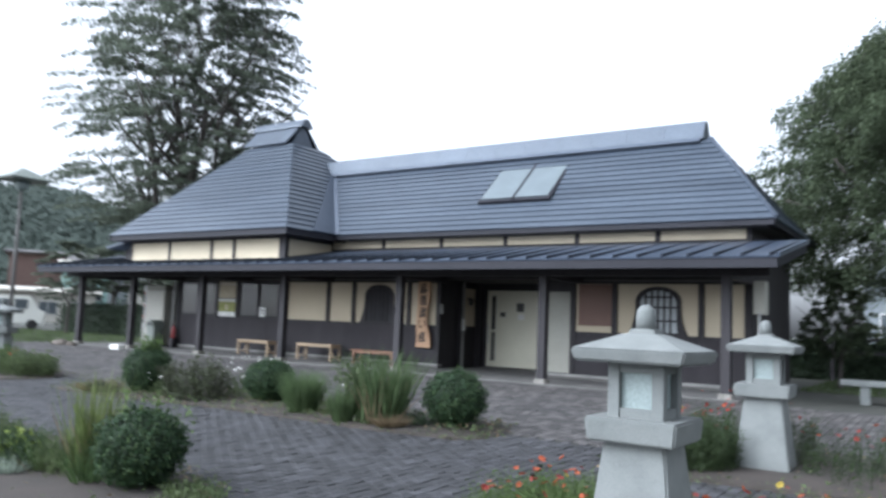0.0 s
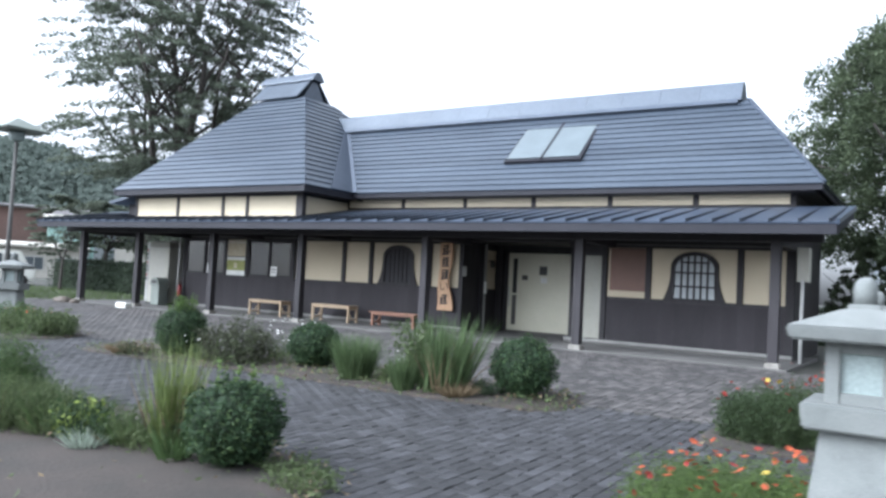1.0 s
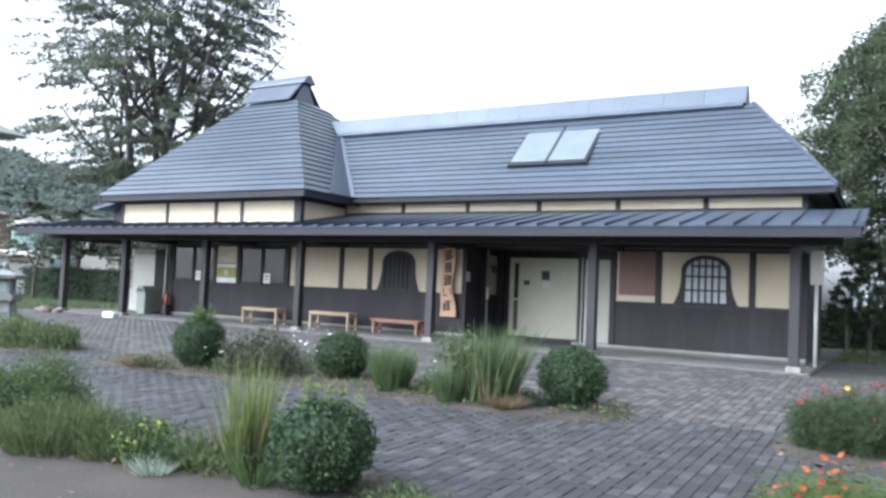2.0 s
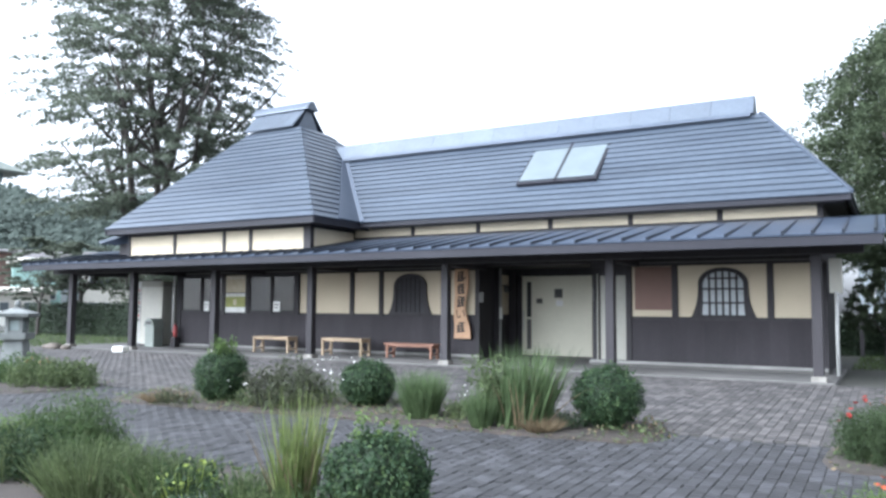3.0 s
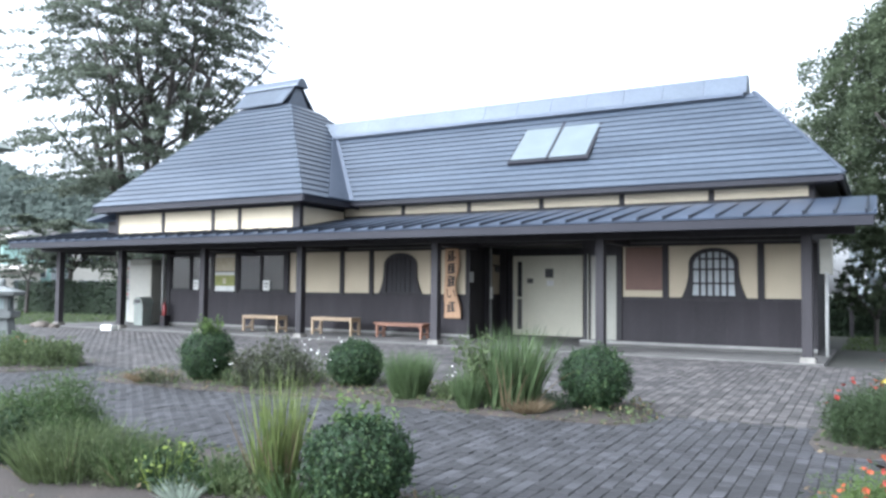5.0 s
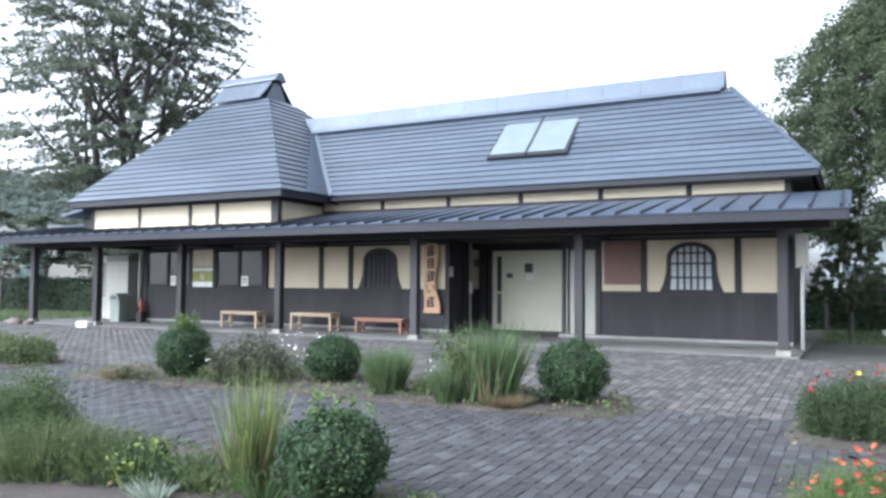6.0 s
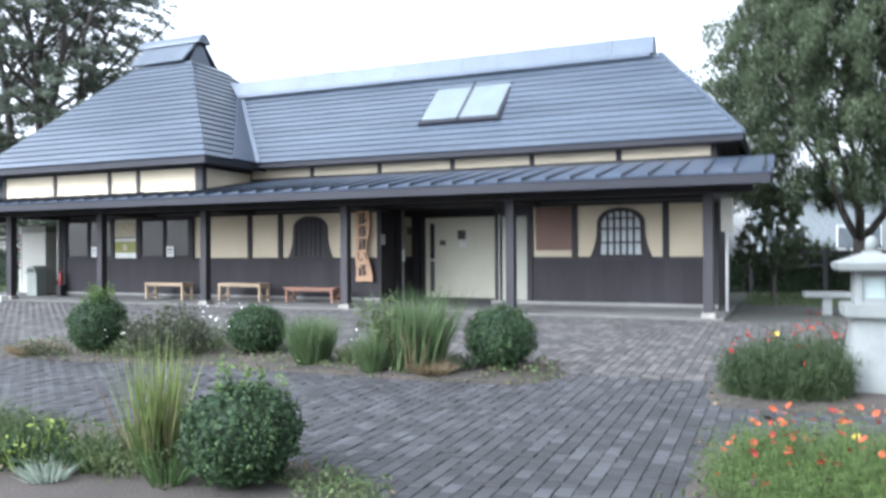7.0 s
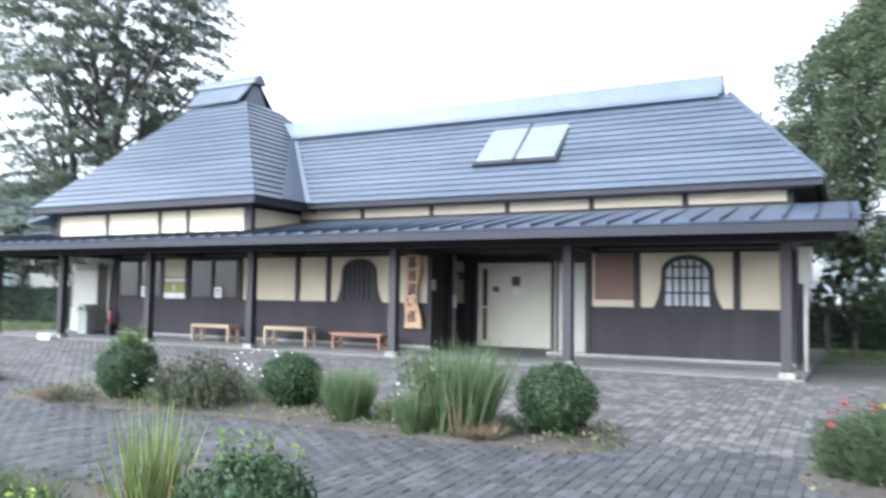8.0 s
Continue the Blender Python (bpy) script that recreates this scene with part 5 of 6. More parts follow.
def ground_cover():
    """Fallen leaves, moss and little weeds along the edges of the beds."""
    rng = np.random.default_rng(91)
    out = []
    for bed, k in ((BED_MIDDLE, 900), (BED_FRONT, 900), (BED_LEFT, 300), (BED_RIGHT, 350), (BED_NEAR, 350)):
        b = np.array(bed)
        for _ in range(k):
            i = rng.integers(0, len(b))
            p = b[i] + (b[(i + 1) % len(b)] - b[i]) * rng.uniform()
            out.append((p[0] + rng.normal(0, 0.10), p[1] + rng.normal(0, 0.10), ground_z(p[1]) + 0.02 + rng.uniform(0, 0.03)))
    for bed, k in ((BED_MIDDLE, 5200), (BED_FRONT, 900), (BED_RIGHT, 600), (BED_NEAR, 600)):
        b = np.array(bed)
        lo, hi = b.min(axis=0), b.max(axis=0)
        for _ in range(k):
            p = lo + (hi - lo) * rng.uniform(0, 1, 2)
            if inside(bed, p[0], p[1]) and noise.noise((p[0] * 1.3, p[1] * 1.3, 4.0)) > -0.25:
                out.append((p[0], p[1], ground_z(p[1]) + 0.055 + rng.uniform(0, 0.06)))
    c = np.array(out)
    a = link("edge_weeds", quads_mesh("edge_weeds", leaves(c[::2], np.tile((0, 0, 1.0), (len(c[::2]), 1)), 0.03, rng, 0.4, 0.7)), L_HERB)
    tagged(a, "tiny weeds along the edges of the beds", "weeds", kind="stuff")
    d = link("fallen_leaves", quads_mesh("fallen_leaves", leaves(c[1::4], np.tile((0, 0, 1.0), (len(c[1::4]), 1)), 0.026, rng, 0.5, 0.4)), L_DRY)
    tagged(d, "dry fallen leaves and litter along the paving", "leaf litter", kind="stuff")


ground_cover()


# ---------------- trees ----------------
def spray_crown(o, height, lo, spread, n_leaves, leaf_size, leaf_material, rng, thick=0.025, prof_r=(0.62, 0.92, 1.0, 0.72, 0.3), shift=0.0, dense=62, droop=0.10, spray=1.0):
    """A crown of flat leafy sprays, set in storeys round the limbs, with sky between them."""
    n = int(dense * spread)
    q = rng.uniform(0, 1, n)
    prof = np.interp(q, (0, 0.12, 0.45, 0.8, 1.0), prof_r) * rng.uniform(0.80, 1.12, n)
    a = rng.uniform(0, math.tau, n)
    r = prof * spread * np.sqrt(rng.uniform(0.08, 1.0, n))
    z = lo + (height - lo) * q
    per = n_leaves // n
    out = []
    for k in range(n):
        e = np.array((math.cos(a[k]), math.sin(a[k]), 0.0))
        w = np.array((-e[1], e[0], 0.0))
        L, W = rng.uniform(0.14, 0.24) * spread * spray, rng.uniform(0.07, 0.13) * spread * spray
        s = rng.uniform(-1, 1, per)
        taper = 1 - 0.55 * np.abs(s)
        c = e * r[k] + np.array((0, 0, z[k])) + e * (s * L)[:, None] + w * (rng.normal(0, 0.5, per) * W * taper)[:, None]
        c[:, 2] += -droop * L * s + rng.normal(0, thick * spread / 2, per) * taper - 0.5 * droop * L * s ** 2
        c[:, 0] += shift
        out.append(c)
    c = np.vstack(out)
    link("crown", quads_mesh("crown", leaves(c, np.tile((0, 0, 1.0), (len(c), 1)), leaf_size, rng, 0.6, 0.55)), leaf_material, o)
    return o


def tree(name, x, y, z0, height, spread, seed, trunk_r, fork, crown_lo, leaf_material, n_leaves, leaf_size, label, layers=False, stems=3, lean=0.25, gap=0.0, storeys=None):
    rng = np.random.default_rng(seed)
    rnd = random.Random(seed)
    o = thing(name, x, y, z0, label=label, category="tree")
    tips = []
    bm = bmesh.new()

    def limb(p, d, length, r, depth):
        pts, radii = [p.copy()], [r]
        q = p.copy()
        n = 4
        for i in range(n):
            d = (d + Vector((rnd.gauss(0, 0.12), rnd.gauss(0, 0.12), rnd.gauss(0.04, 0.08)))).normalized()
            q = q + d * length / n
            pts.append(q.copy())
            radii.append(r * (1 - 0.45 * (i + 1) / n))
        far = max(math.hypot(pts[-1].x, pts[-1].y) / spread, abs(pts[-1].z - (height + crown_lo) / 2) / ((height - crown_lo) / 2))
        if depth < 2 or far < 0.95:
            tube(bm, pts, radii, 7 if depth < 2 else 4)
        if depth >= 3:
            tips.extend(pts[1:])
            return
        if depth == 2:
            tips.append(pts[-1])
        k = rnd.choice((3, 4)) if depth else 4
        for _ in range(k):
            j = rnd.choice((2, 3, 4))
            a = rnd.uniform(0, math.tau)
            out = Vector((math.cos(a), math.sin(a), rnd.uniform(-0.15, 0.55) if layers else rnd.uniform(-0.3, 0.7)))
            nd = (d * 0.55 + out * 0.75).normalized()
            limb(pts[j], nd, length * rnd.uniform(0.55, 0.78), radii[j] * 0.6, depth + 1)

    base = Vector((0, 0, 0))
    top = Vector((rnd.gauss(0, 0.1), rnd.gauss(0, 0.1), fork))
    tube(bm, [Vector((0, 0, -0.1)), Vector((0, 0, 0.15)), top * 0.5, top], [trunk_r * 1.5, trunk_r * 1.1, trunk_r, trunk_r * 0.95], 12)
    for i in range(stems):
        a = i / stems * math.tau + rnd.uniform(-0.4, 0.4)
        limb(top - Vector((0, 0, 0.1)), Vector((math.cos(a) * lean, math.sin(a) * lean, 1)).normalized(), (height - fork) * rnd.uniform(0.40, 0.55), trunk_r * 0.62, 0)
    part("trunk", bm, M_BARK, o, smooth=True)
    t = np.array([list(p) for p in tips])
    # fit the cloud of twig ends into the crown's envelope
    cz, hz = (height + crown_lo) / 2, (height - crown_lo) / 2
    rel = (t - np.array((0, 0, cz))) / np.array((spread, spread, hz))
    rr = np.linalg.norm(rel, axis=1, keepdims=True)
    t = np.where(rr > 1, np.array((0, 0, cz)) + rel / rr * np.array((spread, spread, hz)) * rng.uniform(0.8, 1.02, rr.shape), t)
    # leafy lobes of several sizes make the outline uneven
    nl = 16
    ld = sphere_dirs(nl, rng) * rng.uniform(0.35, 0.78, (nl, 1))
    lr = rng.uniform(0.22, 0.46, nl)
    pick = rng.integers(0, nl, len(t) * 2)
    extra = ld[pick] + sphere_dirs(len(pick), rng) * (lr[pick] * rng.uniform(0.55, 1.0, len(pick)))[:, None]
    lump = np.array([noise.noise(Vector(v) * 2.2 + Vector((seed, 0, 0))) for v in extra])
    extra = extra * (0.86 + 0.28 * lump)[:, None] * np.array((spread, spread, hz)) + np.array((0, 0, cz))
    keep = np.array([noise.noise(Vector(v) * 0.55 + Vector((0, seed, 0))) > gap - 0.35 for v in extra])
    if layers:
        return spray_crown(o, height, crown_lo, spread, n_leaves, leaf_size, leaf_material, rng)
    if storeys:
        return spray_crown(o, height, crown_lo, spread, n_leaves, leaf_size, leaf_material, rng, **storeys)
    centres = np.vstack([t, extra[keep]])
    per = max(1, n_leaves // len(centres))
    c = np.repeat(centres, per, axis=0)
    sc = np.array((0.42, 0.42, 0.25)) * (spread / 5.0)
    c = c + np.clip(rng.normal(0, 1, c.shape), -1.5, 1.5) * sc
    nn = np.tile((0, 0, 1.0), (len(c), 1))
    link("crown", quads_mesh("crown", leaves(c, nn, leaf_size, rng, 0.55, 0.5 if layers else 0.9)), leaf_material, o)
    return o


tree("zelkova_tree", -26.2, 6.6, 0.0, 18.5, 5.4, 5, 0.30, 3.0, 5.0, L_TREE, 150000, 0.068, "large zelkova tree with layered dark foliage", stems=7, lean=0.34, storeys=dict(thick=0.034, prof_r=(0.66, 0.93, 0.97, 0.8, 0.4), dense=170, droop=0.22, spray=0.72))
tree("broadleaf_tree", 3.05, 7.0, 0.05, 9.1, 4.2, 8, 0.17, 1.5, 2.5, L_TREE2, 230000, 0.048, "broad leafy tree with a forked trunk and drooping storeys of leaves", stems=4, lean=0.75, storeys=dict(thick=0.10, prof_r=(0.85, 1.0, 0.98, 0.58, 0.18), shift=-0.55, dense=190, droop=0.25, spray=0.68))
tree("broadleaf_tree", 8.8, 11.5, 0.05, 13.0, 5.2, 9, 0.35, 2.4, 3.0, L_TREE2, 110000, 0.085, "tall leafy tree beyond the fence", stems=4, lean=0.6, storeys=dict(thick=0.10, prof_r=(0.7, 0.95, 1.0, 0.68, 0.2), dense=140, droop=0.3, spray=0.65))
tree("small_tree", 1.0, 4.6, 0.05, 2.75, 0.92, 15, 0.05, 0.7, 0.75, L_TREE2, 26000, 0.034, "small dark tree beside the house corner", stems=4, lean=0.5, storeys=dict(thick=0.08, prof_r=(0.6, 1.0, 0.9, 0.55, 0.2), dense=300, droop=0.1, spray=0.5))
tree("broadleaf_tree", -33.0, 14.0, 0.0, 6.8, 4.0, 19, 0.22, 1.8, 1.6, L_TREE2, 40000, 0.09, "low dark spreading tree behind the hedge", stems=4, lean=0.7, storeys=dict(thick=0.10, prof_r=(0.8, 1.0, 0.95, 0.6, 0.2), dense=120, droop=0.25, spray=0.7))
tree("small_tree", -30.5, 4.0, 0.05, 4.2, 1.6, 16, 0.07, 1.4, 1.5, L_TREE, 4500, 0.09, "thin sparse tree beside the hedge", layers=True, stems=3, lean=0.5, gap=0.25)
tree("small_tree", -27.0, 6.5, 0.05, 4.4, 1.6, 17, 0.08, 1.4, 1.8, L_TREE, 4500, 0.09, "thin sparse tree behind the hedge", layers=True, stems=3, lean=0.5, gap=0.25)
tree("pine_tree", -35.0, 9.0, 0.0, 4.6, 2.0, 18, 0.12, 2.0, 2.2, L_TREE, 9000, 0.10, "low spreading garden pine", layers=True, stems=4, lean=0.8, gap=0.2)


def leaf_block(name, x0, x1, y0, y1, z0, z1, seed, n, size, material, label, category="hedge", kind=""):
    rng = np.random.default_rng(seed)
    o = thing(name, (x0 + x1) / 2, (y0 + y1) / 2, z0, label=label, category=category, kind=kind)
    hx, hy, hz = (x1 - x0) / 2, (y1 - y0) / 2, z1 - z0
    bm = bmesh.new()
    add_box(bm, -hx * 0.94, hx * 0.94, -hy * 0.8, hy * 0.8, 0, hz * 0.9)
    part("twig_core", bm, L_HEDGE, o)
    c = np.column_stack([rng.uniform(-hx, hx, n), rng.uniform(-hy, hy, n), rng.uniform(0, hz, n)])
    f = rng.integers(0, 3, n)
    c[f == 0, 1] = -hy + rng.normal(0, 0.06, (f == 0).sum())
    c[f == 1, 2] = hz + rng.normal(0, 0.06, (f == 1).sum())
    c[:, 2] += 0.12 * np.array([noise.noise(Vector((a * 0.9, seed, 0))) for a in c[:, 0]]) * (c[:, 2] / hz)
    link("foliage", quads_mesh("foliage", leaves(c, np.tile((0, -0.6, 0.7), (n, 1)), size, rng)), material, o)
    return o


leaf_block("hedge", -33.5, -24.0, 5.2, 6.2, 0.0, 1.35, 21, 9000, 0.06, L_HEDGE, "long dark clipped hedge across the grass")
leaf_block("hedge", -2.5, 14.0, 8.4, 9.4, 0.05, 1.05, 22, 15000, 0.06, L_HEDGE, "low dark hedge in front of the fence")


for i, (x, y, r, h) in enumerate(((1.9, 9.9, 0.9, 1.7), (4.4, 10.2, 1.0, 1.5), (6.6, 9.9, 1.2, 1.9), (9.0, 10.2, 1.1, 1.6))):
    leafy("garden_shrub", x, y, r, r * 0.7, h, 120 + i, 3800, 0.06, (L_HERB, L_TREE2)[i % 2], "loose green shrub behind the fence", "shrub", 90, slim=0.5)


def lawn(name, x0, x1, y0, y1, n, seed, h):
    rng = np.random.default_rng(seed)
    r = np.column_stack([rng.uniform(x0, x1, n), rng.uniform(y0, y1, n), np.zeros(n)])
    r[:, 2] = 0.045
    d = np.column_stack([rng.normal(0, 0.4, n), rng.normal(0, 0.4, n), np.ones(n)])
    ob = link(name, quads_mesh(name, blades(r, d, h * rng.uniform(0.5, 1.2, n), 0.016, rng, 0.4, 1)), L_LAWN)
    return tagged(ob, "uneven green grass beyond the paving", "grass", kind="stuff")


lawn("grass_strip", -36.0, -21.5, -3.0, 5.0, 9000, 31, 0.14)
lawn("grass_strip", -36.0, -14.5, -13.0, -8.5, 7000, 34, 0.16)
lawn("grass_strip", 0.35, 14.0, 2.6, 8.6, 14000, 32, 0.10)


# ---------------- fence, far buildings, hill ----------------
fence = thing("fence", 0, 8.0, 0.055, label="dark wooden two-rail fence", category="fence")
for i in range(8):
    x = 0.4 + i * 1.9
    part("post", box(x - 0.05, x + 0.05, -0.05, 0.05, 0.0, 1.25, bevel=0.01), M_DARK, fence)
for z in (0.80, 1.16):
    part("rail", box(0.3, 13.9, -0.035, 0.035, z - 0.04, z + 0.04, bevel=0.01), M_DARK, fence)

M_FARWHITE = mat("far_white_wall", (0.19, 0.215, 0.225), (0.15, 0.17, 0.18), rough=0.8, scale=0.4, fine=8, bump=0.02)
M_FARROOF = mat("far_roof", (0.12, 0.115, 0.115), (0.085, 0.08, 0.08), rough=0.7, scale=0.5, fine=8)
M_FARBROWN = mat("far_brown_wall", (0.13, 0.08, 0.068), (0.10, 0.062, 0.052), rough=0.8, scale=0.4, fine=8)
M_FARBEIGE = mat("far_beige_wall", (0.46, 0.44, 0.39), (0.39, 0.37, 0.325), rough=0.8, scale=0.4, fine=8)
M_FARGREEN = mat("far_green_sheet", (0.26, 0.40, 0.36), (0.22, 0.34, 0.31), rough=0.7, scale=0.4, fine=8)
M_FARGLASS = mat("far_window_glass", (0.09, 0.105, 0.115), rough=0.15, bump=0.0)


def far_house(name, x, y, w, d, h, rz, wall, roof, label, rows=1, cols=4, gable=1.6, z=0.0):
    o = thing(name, x, y, z, rz, label=label, category="building")
    part("wall", box(-w / 2, w / 2, -d / 2, d / 2, 0, h), wall, o)
    bm = bmesh.new()
    prism(bm, [(-d / 2 - 0.5, h), (-d / 2 - 0.5, h + 0.15), (0, h + gable + 0.15), (d / 2 + 0.5, h + 0.15), (d / 2 + 0.5, h)], "x", -w / 2 - 0.4, w / 2 + 0.4)
    part("roof", bm, roof, o)
    for r in range(rows):
        for c in range(cols):
            u = -w / 2 + w * (c + 0.5) / cols
            zz = h * (r + 0.5) / rows
            win = part("window", box(u - w / cols * 0.3, u + w / cols * 0.3, -d / 2 - 0.05, -d / 2 - 0.01, zz - 0.5, zz + 0.5), M_ALU, o)
            part("pane", box(u - w / cols * 0.3 + 0.06, u - 0.03, -d / 2 - 0.07, -d / 2 - 0.045, zz - 0.44, zz + 0.44), M_FARGLASS, win)
            part("pane", box(u + 0.03, u + w / cols * 0.3 - 0.06, -d / 2 - 0.07, -d / 2 - 0.045, zz - 0.44, zz + 0.44), M_FARGLASS, win)
    return o


far_house("hall_building", 11.0, 24.0, 22.0, 8.0, 3.6, 0, M_FARWHITE, M_FARWHITE, "long white low building with aluminium windows behind the fence", 1, 8, 0.8)
far_house("shop_building", -63.4, 20.0, 4.0, 6.0, 5.6, 61, M_FARBROWN, M_FARROOF, "brown flat-faced building with a low roof", 0, 0, 0.3)
far_house("shop_building", -56.0, 17.2, 6.5, 4.0, 2.3, 61, M_FARBEIGE, M_FARBEIGE, "low beige building beyond the grass", 1, 3, 0.3)
far_house("dwelling", -58.6, 21.6, 3.4, 5.0, 4.7, 61, M_FARGREEN, M_FARBEIGE, "pale green house with a beige roof edge", 1, 2, 0.4)
far_house("dwelling", -62.0, 34.0, 9.0, 7.0, 5.0, 50, M_FARBEIGE, M_FARROOF, "two-storey beige house at the hill's foot", 2, 3, 1.4)
far_house("dwelling", -75.0, 30.0, 9.0, 7.0, 5.5, 58, M_FARWHITE, M_FARROOF, "white house at the hill's foot", 2, 3, 1.4)
far_house("dwelling", -80.0, 44.0, 9.0, 7.0, 5.0, 55, M_FARWHITE, M_FARROOF, "pale house below the woods", 2, 3, 1.4)

def van(x, y, rz):
    """A small white van parked far off."""
    o = thing("parked_van", x, y, 0.0, rz, label="small white van parked beyond the garden", category="van")
    bm = bmesh.new()
    prism(bm, [(-1.65, 0.30), (1.65, 0.30), (1.70, 0.95), (1.35, 1.05), (0.95, 1.75), (-1.6, 1.78), (-1.68, 1.0)], "y", -0.72, 0.72)
    bmesh.ops.bevel(bm, geom=bm.edges[:], offset=0.05, segments=2, affect="EDGES")
    part("body", bm, M_WHITE, o)
    for a, b in ((-1.45, -0.65), (-0.55, 0.15), (0.25, 0.85)):
        part("window", box(a, b, -0.735, -0.715, 1.08, 1.58, bevel=0.004), M_FARGLASS, o)
    for u in (-1.05, 1.1):
        for s in (-1, 1):
            bm = bmesh.new()
            lathe(bm, ((0.14, -0.09), (0.26, -0.08), (0.27, 0.0), (0.26, 0.08), (0.14, 0.09)), 14)
            bmesh.ops.rotate(bm, matrix=Matrix.Rotation(math.pi / 2, 3, "X"), verts=bm.verts)
            bmesh.ops.translate(bm, vec=(u, s * 0.66, 0.27), verts=bm.verts)
            part("wheel", bm, M_INK, o)
    return o


van(-38.0, 5.2, 60)

# park lamp with a flat hat
pl = thing("park_lamp", -24.3, -1.7, 0.15, label="tall grey park lamp with a flat pitched hat", category="park lamp")
bm = bmesh.new(); tube(bm, [Vector((0, 0, -0.6)), Vector((0, 0, 2.5)), Vector((0, 0, 5.2))], [0.09, 0.07, 0.06], 10)
part("pole", bm, M_CONC, pl, smooth=True)
bm = bmesh.new()
r0 = [bm.verts.new((sx * 0.75, sy * 0.75, 5.55)) for sx, sy in ((-1, -1), (1, -1), (1, 1), (-1, 1))]
r2 = [bm.verts.new((sx * 0.72, sy * 0.72, 5.50)) for sx, sy in ((-1, -1), (1, -1), (1, 1), (-1, 1))]
ap = bm.verts.new((0, 0, 5.98))
for i in range(4):
    bm.faces.new((r0[i], r0[(i + 1) % 4], ap)); bm.faces.new((r2[(i + 1) % 4], r0[(i + 1) % 4], r0[i], r2[i]))
bm.faces.new(list(reversed(r2)))
part("hat", bm, M_BIN, pl)
bm = bmesh.new(); lathe(bm, ((0.07, 5.15), (0.22, 5.2), (0.26, 5.5), (0.1, 5.52)), 12)
part("lamp_glass", bm, M_SCREEN, pl, smooth=True)


def hill():
    """A wooded ridge far behind: a rolling mesh with a coat of leaf clumps."""
    bm = bmesh.new()
    nx, ny = 60, 14
    g = []
    for j in range(ny):
        row = []
        for i in range(nx):
            a = radians(100 + 78 * i / (nx - 1))           # bearing from the forecourt
            r = 95 + 130 * j / (ny - 1)
            q = j / (ny - 1)
            bump = 0.80 + 0.16 * noise.noise((i * 0.16, 3.0, 0.0)) + 0.12 * noise.noise((i * 0.6, j * 0.6, 1.0))
            h = 30.0 * math.sin(q * math.pi * 0.62) * bump - 0.4
            row.append(bm.verts.new((math.cos(a) * r, math.sin(a) * r - 16, h)))
        g.append(row)
    for j in range(ny - 1):
        for i in range(nx - 1):
            bm.faces.new((g[j][i], g[j][i + 1], g[j + 1][i + 1], g[j + 1][i]))
    bmesh.ops.recalc_face_normals(bm, faces=bm.faces)
    rng = np.random.default_rng(61)
    co = np.array([list(v.co) for v in bm.verts]).reshape(ny, nx, 3)
    o = part("hill", bm, L_HEDGE, smooth=True)
    tagged(o, "dark wooded hill on the horizon", "hill", kind="structure")
    n = 150000
    i, j = rng.uniform(0, nx - 1.01, n), rng.uniform(0, ny - 1.01, n)
    i0, j0 = i.astype(int), j.astype(int)
    fi, fj = (i - i0)[:, None], (j - j0)[:, None]
    p = co[j0, i0] * (1 - fi) * (1 - fj) + co[j0, i0 + 1] * fi * (1 - fj) + co[j0 + 1, i0] * (1 - fi) * fj + co[j0 + 1, i0 + 1] * fi * fj
    p[:, 2] += rng.uniform(0, 3.0, n)
    # L_FAR carries the haze over the woods in its base colour
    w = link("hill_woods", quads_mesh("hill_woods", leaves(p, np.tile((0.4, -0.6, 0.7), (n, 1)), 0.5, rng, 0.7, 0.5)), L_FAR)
    tagged(w, "dense far woods covering the hill, distance haze put into their colour", "woods", kind="stuff")


hill()


# ---------------- paving ----------------
BX, BY, JOINT = 0.104, 0.165, 0.007
BEDS = (BED_MIDDLE, BED_FRONT, BED_LEFT, BED_RIGHT, BED_NEAR)


def brick_mesh(name):
    bm = bmesh.new()
    add_box(bm, -(BX - JOINT) / 2, (BX - JOINT) / 2, -(BY - JOINT) / 2, (BY - JOINT) / 2, -0.06, 0.0)
    bmesh.ops.bevel(bm, geom=[e for e in bm.edges if all(v.co.z > -0.01 for v in e.verts)], offset=0.004, segments=1, affect="EDGES")
    for f in [f for f in bm.faces if f.normal.z < -0.9]:
        bm.faces.remove(f)
    me = bpy.data.meshes.new(name)
    bm.to_mesh(me)
    bm.free()
    return me


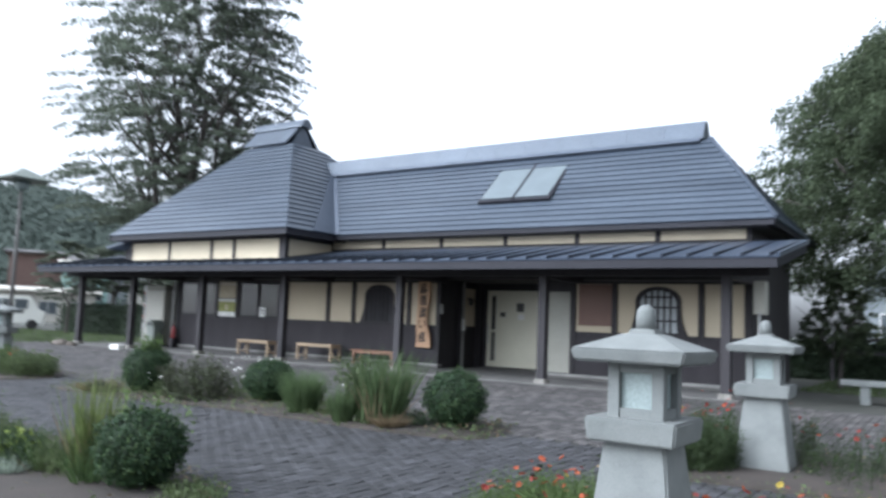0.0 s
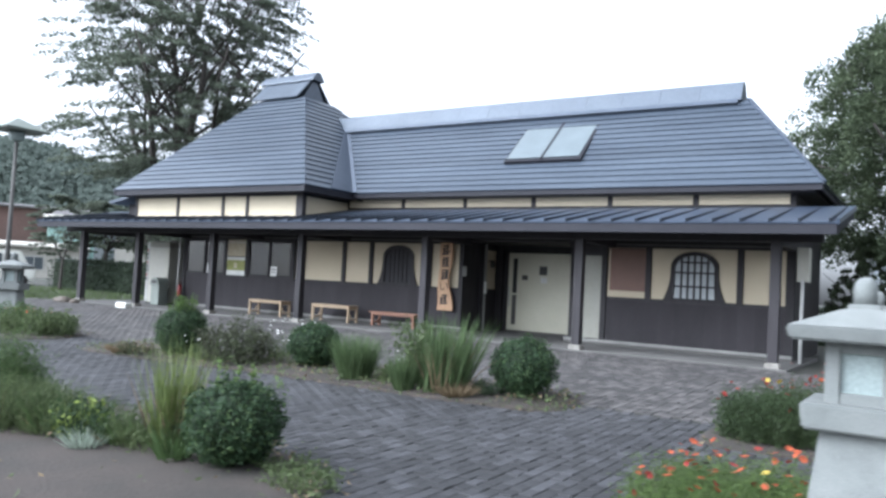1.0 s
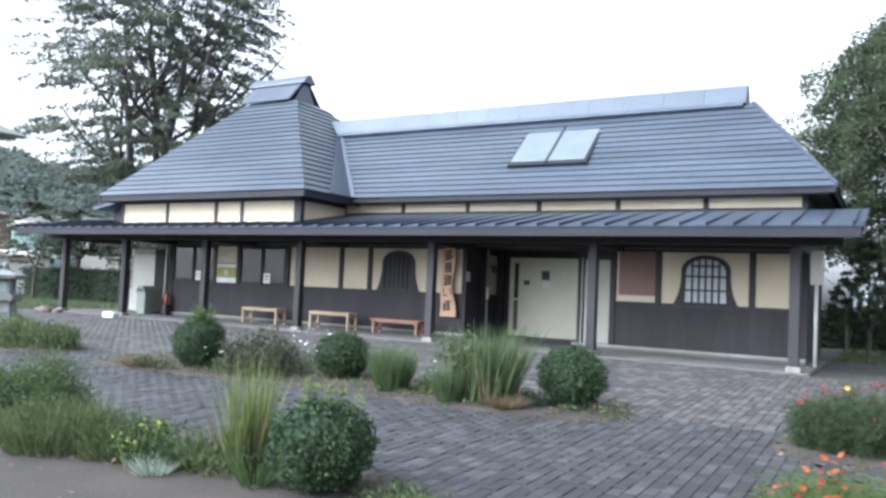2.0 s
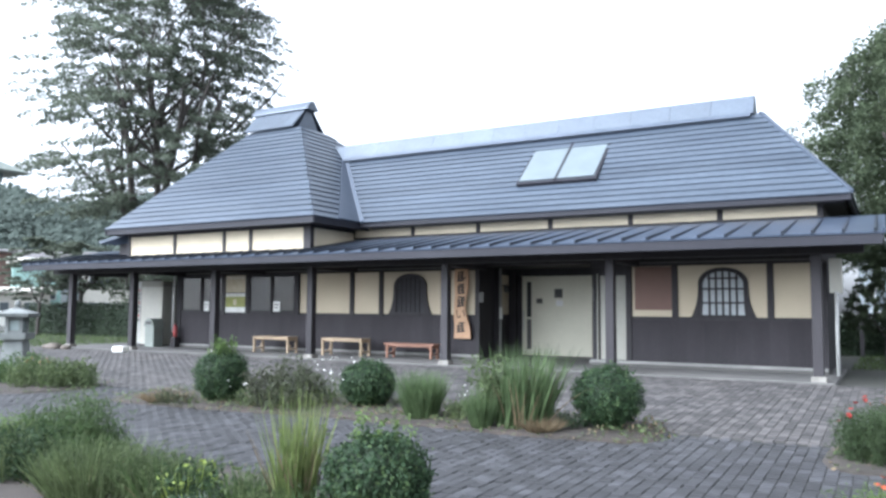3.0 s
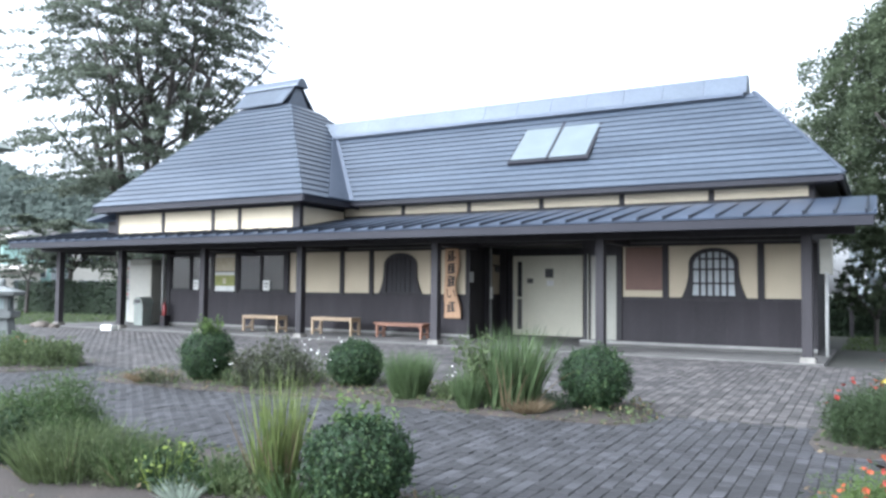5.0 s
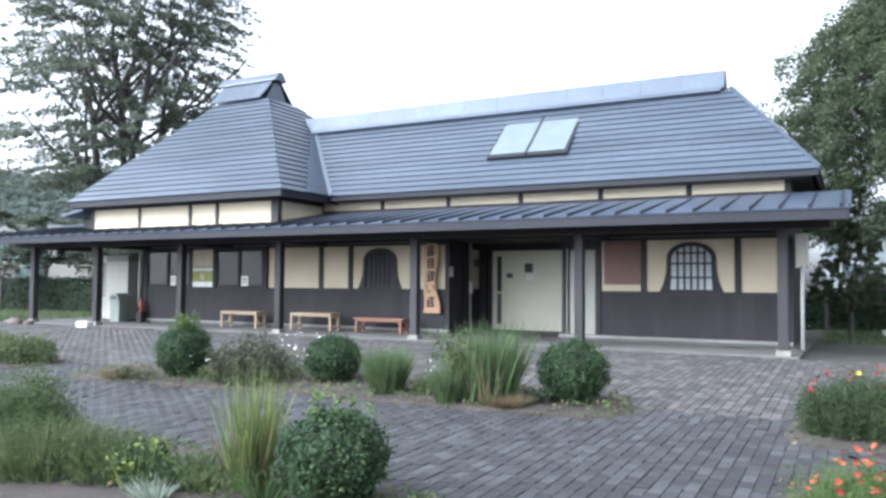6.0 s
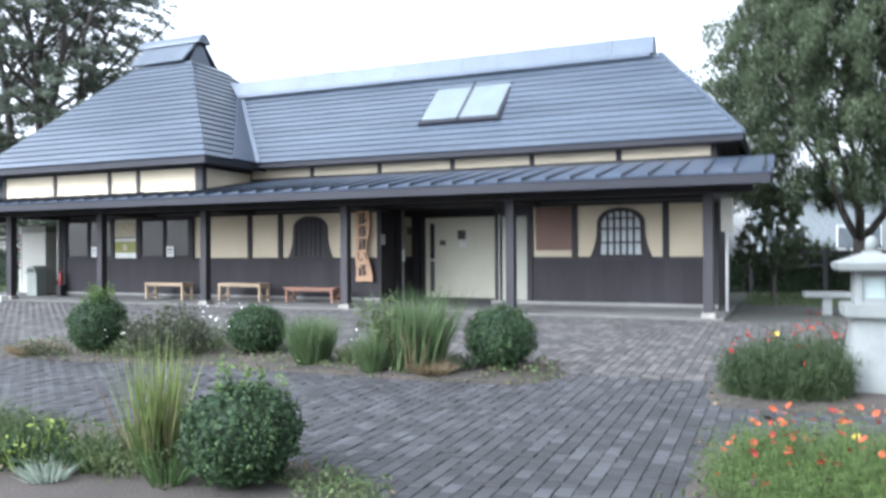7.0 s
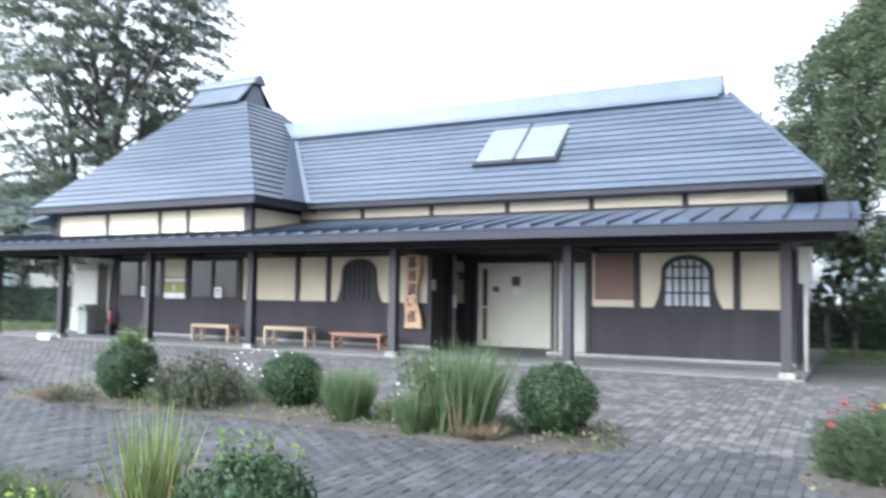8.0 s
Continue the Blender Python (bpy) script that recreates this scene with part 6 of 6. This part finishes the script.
def paving(name, x0, x1, y0, y1, near, near_mat, field_mat, label, seed):
    """Bricks in running bond, their long sides towards the house; those of the near stretch are single parts."""
    rng = np.random.default_rng(seed)
    proto = brick_mesh("paver")
    proto.materials.append(near_mat)
    pv = np.array([list(v.co) for v in proto.vertices])
    pf = [list(p.vertices) for p in proto.polygons]
    root = thing(name, 0, 0, 0, label=label, category="paving", kind="structure")
    vs, fs, singles = [], [], 0
    for i in range(int((x1 - x0) / BX)):
        x = x0 + (i + 0.5) * BX
        off = (i % 2) * 0.5 * BY
        for j in range(int((y1 - y0) / BY) + 1):
            y = y0 + j * BY + off
            if y > y1 - BY * 0.4 or any(inside(b, x, y) for b in BEDS):
                continue
            z = ground_z(y) + rng.normal(0, 0.0022)
            tilt = rng.normal(0, 0.006, 2)
            if near[0] < x < near[1] and near[2] < y < near[3] and singles < 300:
                ob = link("paver", proto, None, root)
                ob.matrix_basis = Matrix.LocRotScale((x, y, z), Euler((tilt[0], tilt[1], rng.normal(0, 0.006))), None)
                singles += 1
                continue
            q = pv.copy()
            q[:, 2] += z + pv[:, 0] * tilt[0] + pv[:, 1] * tilt[1]
            q[:, 0] += x
            q[:, 1] += y
            k = len(vs) * len(pv)
            vs.append(q)
            fs.extend([[a + k for a in f] for f in pf])
    me = bpy.data.meshes.new(name + "_field")
    me.from_pydata(np.vstack(vs).tolist(), [], fs)
    tagged(link("paver_field", me, field_mat, root), kind="stuff")
    return root


def joint_sand():
    """Grey-brown sand between the pavers, just below their tops."""
    bm = bmesh.new()
    rows = []
    for y in (-18.6, -15.0, -11.0, -7.0, -2.06):
        rows.append([bm.verts.new((x, y, ground_z(y) - 0.009)) for x in (-21.5, -14.5, -7.0, 0.0, 4.5)])
    for a, b in zip(rows, rows[1:]):
        for i in range(4):
            bm.faces.new((a[i], a[i + 1], b[i + 1], b[i]))
    return tagged(part("joint_sand", bm, M_SAND), "grey-brown sand filling the joints of the paving", "sand", kind="structure")


joint_sand()
paving("paving_pale", -21.5, 4.5, -7.64, -2.06, (-0.9, 0.5, -7.7, -5.9), M_BRICK_L, M_BRICK_LI, "pale pinkish-grey brick paving before the veranda", 71)
paving("paving_dark", -14.5, 5.0, -18.6, -7.66, (-1.0, 0.3, -11.9, -9.6), M_BRICK_D, M_BRICK_DI, "darker blue-grey brick paving of the walkway", 72)
